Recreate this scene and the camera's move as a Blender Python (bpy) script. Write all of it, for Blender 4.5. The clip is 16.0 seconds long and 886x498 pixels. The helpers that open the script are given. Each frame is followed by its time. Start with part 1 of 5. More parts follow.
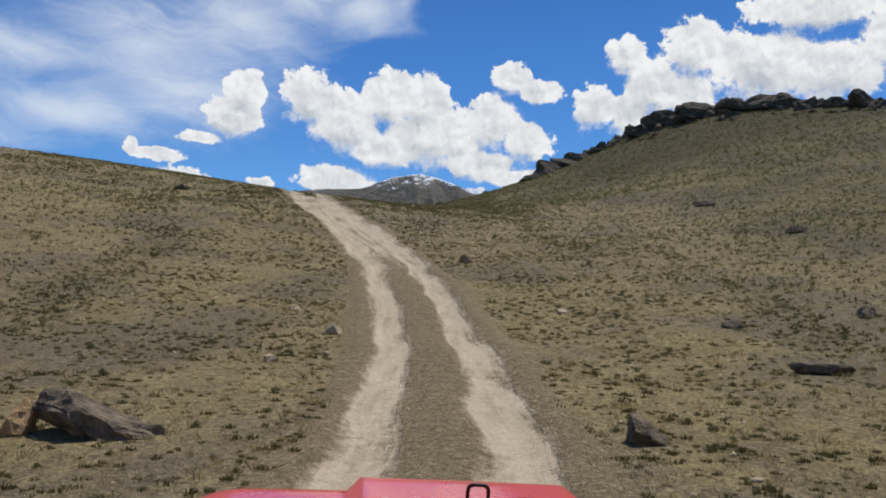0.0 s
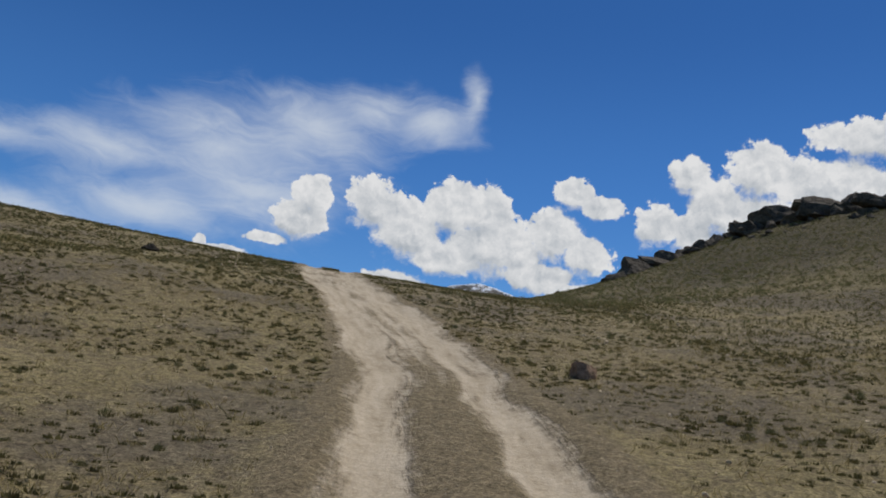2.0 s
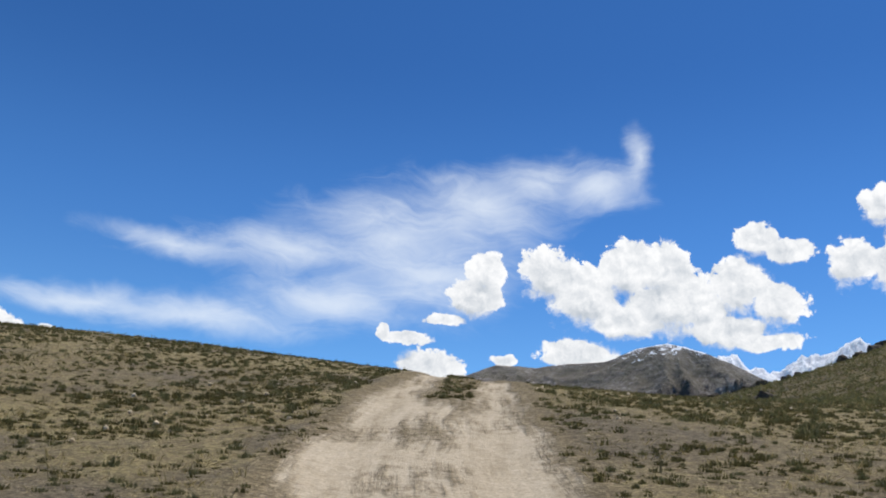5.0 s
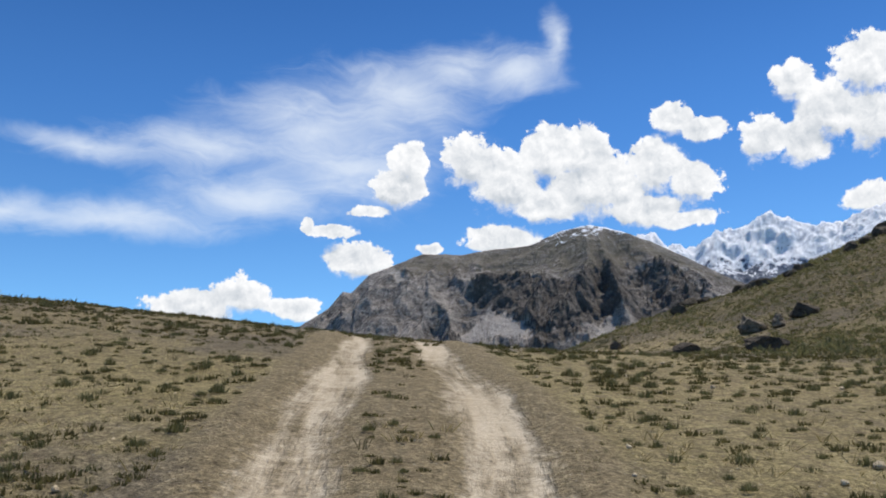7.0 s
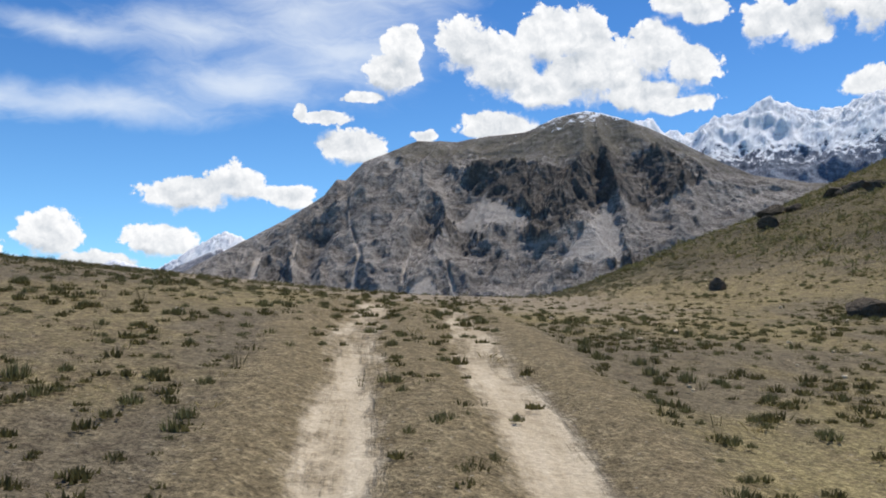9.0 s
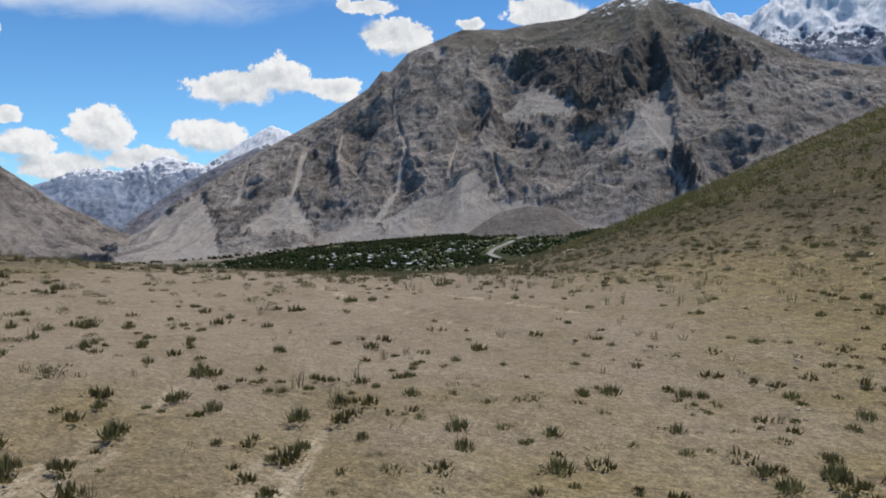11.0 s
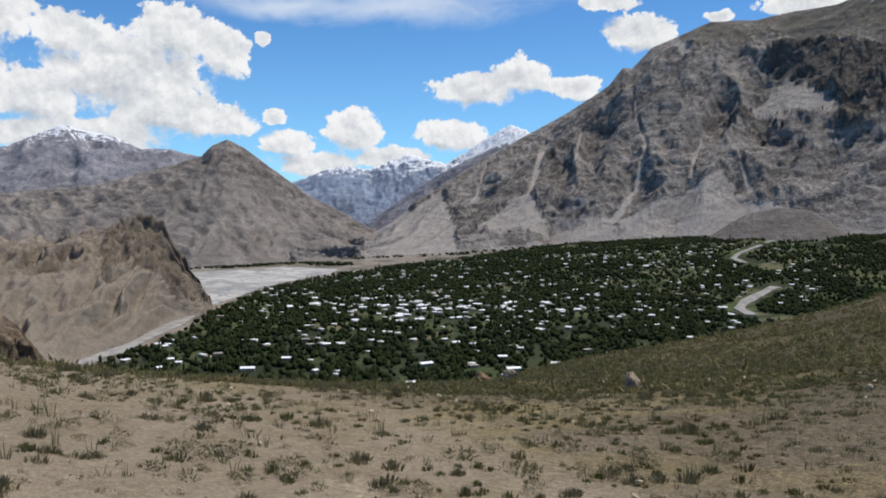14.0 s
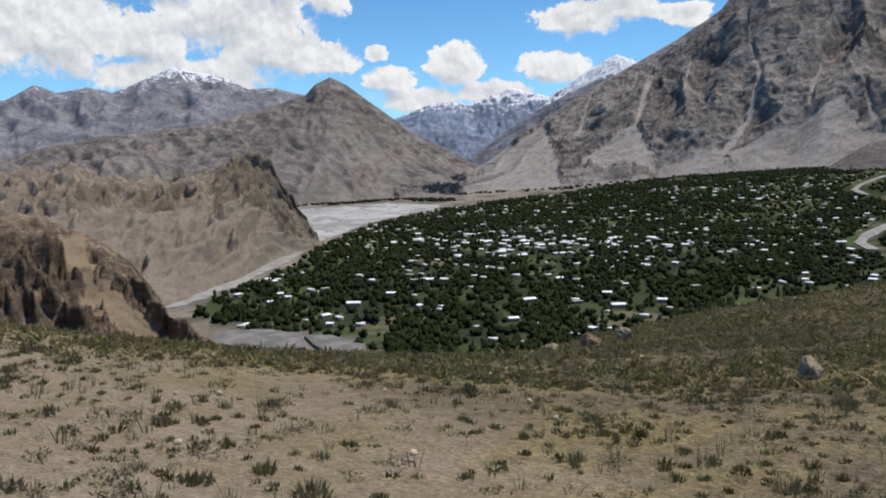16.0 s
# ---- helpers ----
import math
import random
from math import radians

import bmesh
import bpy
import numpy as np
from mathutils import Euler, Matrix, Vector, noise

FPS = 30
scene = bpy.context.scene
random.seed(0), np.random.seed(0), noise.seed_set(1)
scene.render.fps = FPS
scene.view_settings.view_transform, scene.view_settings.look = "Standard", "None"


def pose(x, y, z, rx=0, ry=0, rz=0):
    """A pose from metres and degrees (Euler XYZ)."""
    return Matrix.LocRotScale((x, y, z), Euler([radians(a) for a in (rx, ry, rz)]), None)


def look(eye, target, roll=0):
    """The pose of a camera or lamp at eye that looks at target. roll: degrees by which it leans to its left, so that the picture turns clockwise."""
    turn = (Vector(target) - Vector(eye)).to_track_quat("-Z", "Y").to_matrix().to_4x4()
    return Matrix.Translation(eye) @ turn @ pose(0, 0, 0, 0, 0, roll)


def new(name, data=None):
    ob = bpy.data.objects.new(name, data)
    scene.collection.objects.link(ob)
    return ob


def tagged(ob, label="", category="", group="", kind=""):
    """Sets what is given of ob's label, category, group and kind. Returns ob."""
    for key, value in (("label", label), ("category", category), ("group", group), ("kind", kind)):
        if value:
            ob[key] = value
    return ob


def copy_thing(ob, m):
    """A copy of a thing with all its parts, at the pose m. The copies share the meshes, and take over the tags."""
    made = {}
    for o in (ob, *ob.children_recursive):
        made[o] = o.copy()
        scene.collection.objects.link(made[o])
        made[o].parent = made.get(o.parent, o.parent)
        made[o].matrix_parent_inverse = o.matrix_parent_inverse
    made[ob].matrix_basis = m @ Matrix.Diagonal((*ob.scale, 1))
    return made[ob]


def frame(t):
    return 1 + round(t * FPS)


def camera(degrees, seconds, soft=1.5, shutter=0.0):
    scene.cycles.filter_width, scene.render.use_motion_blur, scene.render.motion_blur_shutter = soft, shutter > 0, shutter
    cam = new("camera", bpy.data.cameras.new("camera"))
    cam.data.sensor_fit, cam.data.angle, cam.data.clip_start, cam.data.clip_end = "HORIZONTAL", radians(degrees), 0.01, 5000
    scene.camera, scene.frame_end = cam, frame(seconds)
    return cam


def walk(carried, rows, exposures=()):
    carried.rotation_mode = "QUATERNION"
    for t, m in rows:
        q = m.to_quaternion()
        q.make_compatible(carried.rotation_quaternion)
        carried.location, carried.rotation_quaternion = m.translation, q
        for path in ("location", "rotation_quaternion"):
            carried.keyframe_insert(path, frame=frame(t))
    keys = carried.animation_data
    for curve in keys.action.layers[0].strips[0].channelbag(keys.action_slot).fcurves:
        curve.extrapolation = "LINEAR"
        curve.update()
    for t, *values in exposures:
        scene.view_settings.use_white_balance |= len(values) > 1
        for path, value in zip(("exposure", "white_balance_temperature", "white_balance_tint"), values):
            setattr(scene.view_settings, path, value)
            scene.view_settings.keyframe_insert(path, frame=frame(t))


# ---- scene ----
EXPOSURES = [(0.0, 0.06), (1.0, 0.0), (2.0, -0.2), (2.7, -0.12), (3.5, 0.18), (7.0, 0.25), (9.2, 0.24), (11.4, 0.06), (14.5, 0.1), (16.0, 0.08)]
cam = camera(54.33, 16.0, soft=1.9)
# seconds, eye x y z, then yaw to the left, pitch up, lean (degrees)
PATH = [
    (0.0, 0.00, 0.00, 1.92, 0.02, 8.58, 2.91),
    (0.5, -0.36, 3.53, 2.29, -1.17, 9.48, 3.28),
    (1.0, -0.49, 7.75, 2.66, -0.40, 10.94, 3.48),
    (1.5, -0.54, 12.02, 3.20, 1.61, 12.98, 4.65),
    (2.0, -0.65, 16.62, 4.11, 4.52, 15.49, 6.78),
    (2.5, -0.98, 20.94, 5.10, 7.77, 17.02, 9.09),
    (3.0, -1.56, 24.85, 5.99, 10.69, 17.60, 12.36),
    (3.5, -2.16, 28.49, 6.92, 12.94, 19.24, 11.63),
    (3.7, -2.36, 30.08, 7.34, 14.21, 19.60, 10.26),
    (5.8, -6.52, 47.50, 12.89, 15.57, 16.68, 1.43),
    (6.0, -6.85, 48.57, 13.20, 14.71, 15.65, 1.24),
    (6.5, -7.46, 50.95, 13.97, 13.28, 13.77, 0.53),
    (7.0, -8.19, 53.42, 14.73, 11.53, 12.10, -0.22),
    (7.5, -9.01, 55.79, 15.49, 10.38, 10.27, 0.30),
    (8.0, -9.99, 57.91, 16.21, 9.70, 8.34, -0.08),
    (8.5, -10.45, 60.09, 16.55, 9.98, 6.42, 0.48),
    (9.0, -11.03, 62.83, 17.12, 11.23, 4.62, -0.38),
    (9.2, -11.29, 63.89, 17.29, 11.06, 4.41, -1.43),
    (11.3, -11.81, 75.04, 19.16, 15.61, -3.04, -0.76),
    (11.5, -12.06, 75.95, 19.25, 16.75, -3.11, -0.95),
    (12.0, -12.84, 78.26, 19.38, 19.41, -2.97, -0.24),
    (12.5, -13.68, 80.77, 19.55, 22.36, -2.71, -0.09),
    (13.0, -14.55, 83.18, 19.69, 25.61, -2.47, -0.14),
    (13.5, -15.28, 84.89, 19.83, 28.05, -2.37, 0.06),
    (14.0, -15.88, 86.09, 19.86, 29.97, -2.46, 0.09),
    (14.5, -16.36, 87.04, 19.79, 31.23, -2.84, 0.02),
    (15.0, -16.77, 87.92, 19.77, 32.29, -3.94, -0.19),
    (15.5, -17.29, 88.91, 19.75, 34.08, -5.54, -0.43),
    (16.0, -18.06, 90.09, 19.65, 36.83, -6.70, -0.86),
]


def aim(x, y, z, yaw, pitch, lean):
    a, b = radians(yaw), radians(pitch)
    ahead = (-math.sin(a) * math.cos(b), math.cos(a) * math.cos(b), math.sin(b))
    return look((x, y, z), (x + ahead[0], y + ahead[1], z + ahead[2]), lean)


walk(cam, [(r[0], aim(*r[1:])) for r in PATH], exposures=EXPOSURES)
EYE = Vector((-18.0, 90.0, 19.6))      # the look-out at the end of the road
VALLEY = -131.0                        # height of the valley floor

# ---- sky, sun, clouds ----
SUN_AZ, SUN_EL = -38.0, 66.0            # degrees: left of +y, above the horizon


def bearing(az, el=0.0):
    a, e = radians(az), radians(el)
    return Vector((-math.sin(a) * math.cos(e), math.cos(a) * math.cos(e), math.sin(e)))


# cumulus lobes: bearing, height, half width, half height (degrees)
CUMULUS = [
    (9.5, 17.9, 2.2, 2.1), (7.0, 16.4, 3.1, 2.3), (4.2, 18.1, 2.2, 2.1), (1.6, 18.0, 2.0, 2.1), (0.9, 15.8, 4.4, 2.3), (-3.1, 17.0, 2.3, 2.0),
    (-5.4, 15.7, 1.9, 1.6), (4.0, 14.8, 4.1, 1.3), (-1.6, 14.3, 3.7, 1.0), (13.9, 17.7, 1.6, 1.6), (14.6, 16.1, 2.3, 1.6), (16.5, 14.5, 1.5, 0.5),
    (-4.2, 19.8, 1.6, 1.2), (-6.0, 19.1, 1.9, 0.9), (7.5, 12.7, 2.9, 1.1), (-3.8, 13.5, 3.3, 0.7),
]
LOBES_B = [
    (-11.9, 21.4, 1.3, 1.6), (-9.9, 18.2, 1.6, 1.8), (-12.3, 17.6, 1.7, 1.6), (-13.8, 19.3, 2.2, 2.2), (-16.4, 21.5, 2.4, 2.0), (-16.2, 18.4, 1.8, 2.2),
    (-20.6, 20.4, 4.1, 2.6), (-24.9, 19.7, 3.7, 2.2), (-24.0, 23.4, 5.2, 1.4), (-30.0, 21.0, 4.5, 2.8), (-15.8, 13.8, 1.8, 1.1), (17.4, 11.4, 2.7, 1.2),
    (12.5, 12.1, 0.9, 0.4), (20.6, 13.6, 0.5, 0.6), (19.0, 13.4, 1.5, 0.3), (24.7, 8.8, 2.4, 1.3), (27.9, 8.0, 3.0, 1.3), (21.6, 8.0, 2.2, 0.9), (29.4, 5.0, 2.7, 1.2),
]
LOBES_C = [
    (53.0, 10.6, 2.7, 1.6), (47.1, 11.0, 3.0, 2.2), (44.2, 10.0, 1.8, 2.0), (50.1, 8.6, 5.6, 3.0), (55.2, 6.7, 3.3, 1.9), (47.8, 6.3, 4.4, 1.9),
    (44.0, 5.7, 1.9, 1.2), (40.9, 6.1, 1.0, 0.5), (41.6, 10.9, 0.7, 0.5), (53.1, 4.8, 7.0, 1.3), (60.5, 7.0, 5.5, 3.0), (66.0, 8.0, 5.0, 4.0),
    (40.1, 4.5, 2.0, 1.0), (35.9, 5.3, 2.1, 1.6), (38.1, 3.1, 3.5, 1.1), (33.5, 3.5, 3.0, 0.9), (59.0, 11.5, 4.5, 2.4), (7.6, 12.4, 2.6, 0.7), (18.9, 13.1, 1.6, 0.5),
]
# thin high cloud: a broad veil with a hook at its tip, and a tail
CIRRUS = [
    (3.8, 25.0, 0.8, 1.9), (6.2, 23.5, 2.8, 1.3), (10.6, 24.0, 3.0, 1.3), (14.8, 21.8, 5.4, 2.3), (20.6, 19.8, 5.8, 2.6), (17.6, 17.1, 5.4, 2.1), (27.5, 18.2, 5.2, 1.4),
    (35.0, 17.5, 4.6, 0.8), (39.8, 13.2, 5.6, 0.8), (32.7, 13.3, 5.9, 1.0), (24.1, 15.0, 5.6, 1.6),
]


def build_sky():
    w = bpy.data.worlds.new("sky")
    scene.world = w
    w.use_nodes = True
    nt = w.node_tree
    nt.nodes.clear()

    def node(kind, **sets):
        n = nt.nodes.new(kind)
        for k, v in sets.items():
            n.inputs[int(k[1:])].default_value = v
        return n

    def m(op, a, b=None, c=None, clamp=False):
        n = nt.nodes.new("ShaderNodeMath")
        n.operation, n.use_clamp = op, clamp
        for i, v in enumerate((a, b, c)):
            if v is None:
                continue
            if isinstance(v, (int, float)):
                n.inputs[i].default_value = v
            else:
                nt.links.new(v, n.inputs[i])
        return n.outputs[0]

    def vm(op, a, b):
        n = nt.nodes.new("ShaderNodeVectorMath")
        n.operation = op
        for i, v in enumerate((a, b)):
            if isinstance(v, tuple):
                n.inputs[i].default_value = v
            elif v is not None:
                nt.links.new(v, n.inputs[i])
        return n.outputs["Value"] if op == "LENGTH" else n.outputs[0]

    def noise_of(vec, scale, detail, rough, distort=0.0):
        n = nt.nodes.new("ShaderNodeTexNoise")
        nt.links.new(vec, n.inputs["Vector"])
        n.inputs["Scale"].default_value, n.inputs["Detail"].default_value = scale, detail
        n.inputs["Roughness"].default_value, n.inputs["Distortion"].default_value = rough, distort
        return n

    def smooth(v, lo, hi):
        n = nt.nodes.new("ShaderNodeMapRange")
        n.interpolation_type = "SMOOTHSTEP"
        nt.links.new(v, n.inputs[0])
        n.inputs[1].default_value, n.inputs[2].default_value = lo, hi
        return n.outputs[0]

    co = nt.nodes.new("ShaderNodeTexCoord").outputs["Generated"]
    sep = nt.nodes.new("ShaderNodeSeparateXYZ")
    nt.links.new(co, sep.inputs[0])
    az = m("MULTIPLY", m("ARCTAN2", m("MULTIPLY", sep.outputs[0], -1.0), sep.outputs[1]), 57.2958)
    el = m("MULTIPLY", m("ARCSINE", sep.outputs[2]), 57.2958)
    comb = nt.nodes.new("ShaderNodeCombineXYZ")
    nt.links.new(az, comb.inputs[0])
    nt.links.new(el, comb.inputs[1])
    flat = comb.outputs[0]
    def bent(vec, scale, detail, wide, high):
        n = noise_of(vec, scale, detail, 0.55)
        return vm("ADD", vec, vm("MULTIPLY", vm("SUBTRACT", n.outputs["Color"], (0.5, 0.5, 0.5)), (wide, high, 0.0)))

    def lobes(where, rows, blend=0.1):
        field = None
        for a, e, ra, re in rows:
            d = vm("LENGTH", vm("MULTIPLY", vm("SUBTRACT", where, (a, e, 0.0)), (1 / ra, 1 / re, 0.0)), None)
            field = d if field is None else m("SMOOTH_MIN", field, d, blend)
        return field

    def heaps(where):
        return m("MINIMUM", m("MINIMUM", lobes(where, CUMULUS), lobes(where, LOBES_B)), lobes(where, LOBES_C))

    def cells(vec, scale, detail):
        n = nt.nodes.new("ShaderNodeTexVoronoi")
        n.feature = "SMOOTH_F1"
        nt.links.new(vec, n.inputs["Vector"])
        for key, v in (("Smoothness", 0.3), ("Scale", scale), ("Detail", detail), ("Roughness", 0.6), ("Lacunarity", 2.3)):
            n.inputs[key].default_value = v
        return n.outputs["Distance"]

    puffed = bent(flat, 0.45, 4.0, 1.5, 1.2)
    curled = bent(flat, 0.9, 4.0, 0.9, 0.8)
    body = heaps(puffed)
    above = heaps(vm("ADD", puffed, (-0.35, 1.1, 0.0)))
    # cauliflower swellings at several sizes, and torn fringes
    knobs = cells(curled, 0.8, 4.0)
    fray = noise_of(curled, 1.3, 8.0, 0.66).outputs["Fac"]
    edge = m("ADD", body, m("MULTIPLY", m("SUBTRACT", knobs, 1.08), 0.36))
    edge = m("ADD", edge, m("MULTIPLY", m("SUBTRACT", fray, 0.5), 0.55))
    under = smooth(m("SUBTRACT", body, above), -0.12, 0.5)
    rim = m("ADD", 0.13, m("MULTIPLY", under, 0.4))
    cover = m("DIVIDE", m("SUBTRACT", 1.02, edge), rim, clamp=True)
    cover = m("MULTIPLY", cover, m("MULTIPLY", cover, m("SUBTRACT", 3.0, m("MULTIPLY", cover, 2.0))))
    # light on the heaps: bright crowns, grey folds and bases
    relief = m("MULTIPLY", m("SUBTRACT", cells(vm("ADD", curled, (-0.2, 0.4, 0.0)), 0.8, 4.0), knobs), 0.55)
    fold = noise_of(puffed, 0.32, 5.0, 0.55).outputs["Fac"]
    fold_up = noise_of(vm("ADD", puffed, (-0.4, 0.9, 0.0)), 0.32, 5.0, 0.55).outputs["Fac"]
    relief = m("ADD", relief, m("MULTIPLY", m("SUBTRACT", fold, fold_up), 1.3))
    depth = smooth(edge, 0.95, 0.3)
    white = m("ADD", 0.84, relief)
    white = m("SUBTRACT", white, m("MULTIPLY", under, m("ADD", 0.3, m("MULTIPLY", depth, 0.45))))
    white = m("SUBTRACT", white, m("MULTIPLY", depth, 0.22), clamp=True)
    # thin high cloud, combed sideways
    combed = bent(flat, 0.16, 3.0, 5.0, 3.4)
    tilt = vm("MULTIPLY", combed, (0.3, 1.0, 1.0))
    wisps = noise_of(tilt, 0.55, 9.0, 0.64, 0.6).outputs["Fac"]
    veil = m("ADD", lobes(bent(flat, 0.22, 4.0, 3.2, 2.2), CIRRUS, 0.9), m("MULTIPLY", m("SUBTRACT", wisps, 0.5), 1.7))
    thin = m("MULTIPLY", m("SUBTRACT", 1.0, smooth(veil, -0.35, 1.65)), 0.78)

    sky = nt.nodes.new("ShaderNodeTexSky")
    sky.sky_type = "NISHITA"
    sky.sun_disc = False
    sky.sun_elevation = radians(SUN_EL)
    sky.sun_rotation = radians(-SUN_AZ)
    sky.altitude = 3000.0
    sky.air_density, sky.dust_density, sky.ozone_density = 1.0, 0.3, 3.0

    def mix(fac, a, b):
        n = nt.nodes.new("ShaderNodeMix")
        n.data_type = "RGBA"
        nt.links.new(fac, n.inputs["Factor"])
        for name, v in (("A", a), ("B", b)):
            s = [i for i in n.inputs if i.name == name and i.type == "RGBA"][0]
            if isinstance(v, tuple):
                s.default_value = v
            else:
                nt.links.new(v, s)
        return [o for o in n.outputs if o.type == "RGBA"][0]

    tint = nt.nodes.new("ShaderNodeVectorMath")
    tint.operation = "MULTIPLY"
    nt.links.new(sky.outputs[0], tint.inputs[0])
    # clear mountain air, paler near the horizon
    airs = mix(smooth(el, 6.0, 22.0), (0.8, 1.22, 1.42, 1), (0.5, 0.97, 1.36, 1))
    airs = mix(smooth(el, 19.0, 32.0), airs, (0.34, 0.74, 1.14, 1))
    nt.links.new(airs, tint.inputs[1])
    cum = mix(white, (4.9, 5.35, 5.9, 1), (8.9, 8.95, 9.05, 1))
    both = mix(cover, mix(thin, tint.outputs[0], (7.6, 8.2, 8.9, 1)), cum)
    bg = nt.nodes.new("ShaderNodeBackground")
    bg.inputs[1].default_value = SKY_STRENGTH
    nt.links.new(both, bg.inputs[0])
    out = nt.nodes.new("ShaderNodeOutputWorld")
    nt.links.new(bg.outputs[0], out.inputs[0])


SKY_STRENGTH = 0.095
build_sky()
sun = new("sun", bpy.data.lights.new("sun", "SUN"))
sun.data.energy, sun.data.angle, sun.data.color = 3.6, radians(0.55), (1.0, 0.955, 0.88)
sun.matrix_world = look(bearing(SUN_AZ, SUN_EL) * 100, (0, 0, 0))
tagged(sun, "high midday sun", "sun", kind="structure")
# ---- materials ----


class Mat:
    """A small helper round a node material with one Principled shader."""

    def __init__(self, name, roughness=0.9, metallic=0.0, specular=0.3):
        self.m = bpy.data.materials.new(name)
        self.m.use_nodes = True
        self.nt = self.m.node_tree
        self.p = self.nt.nodes["Principled BSDF"]
        self.p.inputs["Roughness"].default_value = roughness
        self.p.inputs["Metallic"].default_value = metallic
        self.p.inputs["Specular IOR Level"].default_value = specular
        self.geo = self.nt.nodes.new("ShaderNodeNewGeometry")
        self.pos = self.geo.outputs["Position"]

    def link(self, a, b):
        self.nt.links.new(a, b)

    def noise(self, scale, detail=4.0, rough=0.55, vec=None, distort=0.0):
        n = self.nt.nodes.new("ShaderNodeTexNoise")
        self.link(vec or self.pos, n.inputs["Vector"])
        n.inputs["Scale"].default_value, n.inputs["Detail"].default_value = scale, detail
        n.inputs["Roughness"].default_value, n.inputs["Distortion"].default_value = rough, distort
        return n.outputs["Fac"]

    def voronoi(self, scale, vec=None, feature="F1"):
        n = self.nt.nodes.new("ShaderNodeTexVoronoi")
        n.feature = feature
        self.link(vec or self.pos, n.inputs["Vector"])
        n.inputs["Scale"].default_value = scale
        return n.outputs["Distance"]

    def stretch(self, x, y, z):
        n = self.nt.nodes.new("ShaderNodeVectorMath")
        n.operation = "MULTIPLY"
        self.link(self.pos, n.inputs[0])
        n.inputs[1].default_value = (x, y, z)
        return n.outputs[0]

    def ramp(self, fac, *stops):
        n = self.nt.nodes.new("ShaderNodeValToRGB")
        self.link(fac, n.inputs[0])
        els = n.color_ramp.elements
        while len(els) < len(stops):
            els.new(0.5)
        for e, (p, c) in zip(els, stops):
            e.position = p
            e.color = (c, c, c, 1) if isinstance(c, (int, float)) else (*c, 1)
        return n.outputs[0]

    def math(self, op, a, b=0.0, clamp=False):
        n = self.nt.nodes.new("ShaderNodeMath")
        n.operation, n.use_clamp = op, clamp
        for i, v in enumerate((a, b)):
            if isinstance(v, (int, float)):
                n.inputs[i].default_value = v
            else:
                self.link(v, n.inputs[i])
        return n.outputs[0]

    def step(self, v, lo, hi):
        n = self.nt.nodes.new("ShaderNodeMapRange")
        n.interpolation_type = "SMOOTHSTEP"
        self.link(v, n.inputs[0])
        n.inputs[1].default_value, n.inputs[2].default_value = lo, hi
        return n.outputs[0]

    def mix(self, fac, a, b, mode="MIX"):
        n = self.nt.nodes.new("ShaderNodeMix")
        n.data_type, n.blend_type = "RGBA", mode
        if isinstance(fac, (int, float)):
            n.inputs["Factor"].default_value = fac
        else:
            self.link(fac, n.inputs["Factor"])
        for name, v in (("A", a), ("B", b)):
            s = [i for i in n.inputs if i.name == name and i.type == "RGBA"][0]
            if isinstance(v, tuple):
                s.default_value = (*v, 1)
            else:
                self.link(v, s)
        return [o for o in n.outputs if o.type == "RGBA"][0]

    def axis(self, i, vec=None):
        n = self.nt.nodes.new("ShaderNodeSeparateXYZ")
        self.link(vec or self.pos, n.inputs[0])
        return n.outputs[i]

    def attr(self, name):
        n = self.nt.nodes.new("ShaderNodeAttribute")
        n.attribute_name = name
        return n.outputs["Fac"]

    def island(self):
        return self.geo.outputs["Random Per Island"]

    def each(self):
        return self.nt.nodes.new("ShaderNodeObjectInfo").outputs["Random"]

    def bump(self, height, strength, distance):
        n = self.nt.nodes.new("ShaderNodeBump")
        self.link(height, n.inputs["Height"])
        n.inputs["Strength"].default_value, n.inputs["Distance"].default_value = strength, distance
        self.link(n.outputs[0], self.p.inputs["Normal"])

    def color(self, c):
        if isinstance(c, tuple):
            self.p.inputs["Base Color"].default_value = (*c, 1)
        else:
            self.link(c, self.p.inputs["Base Color"])
        return self.m


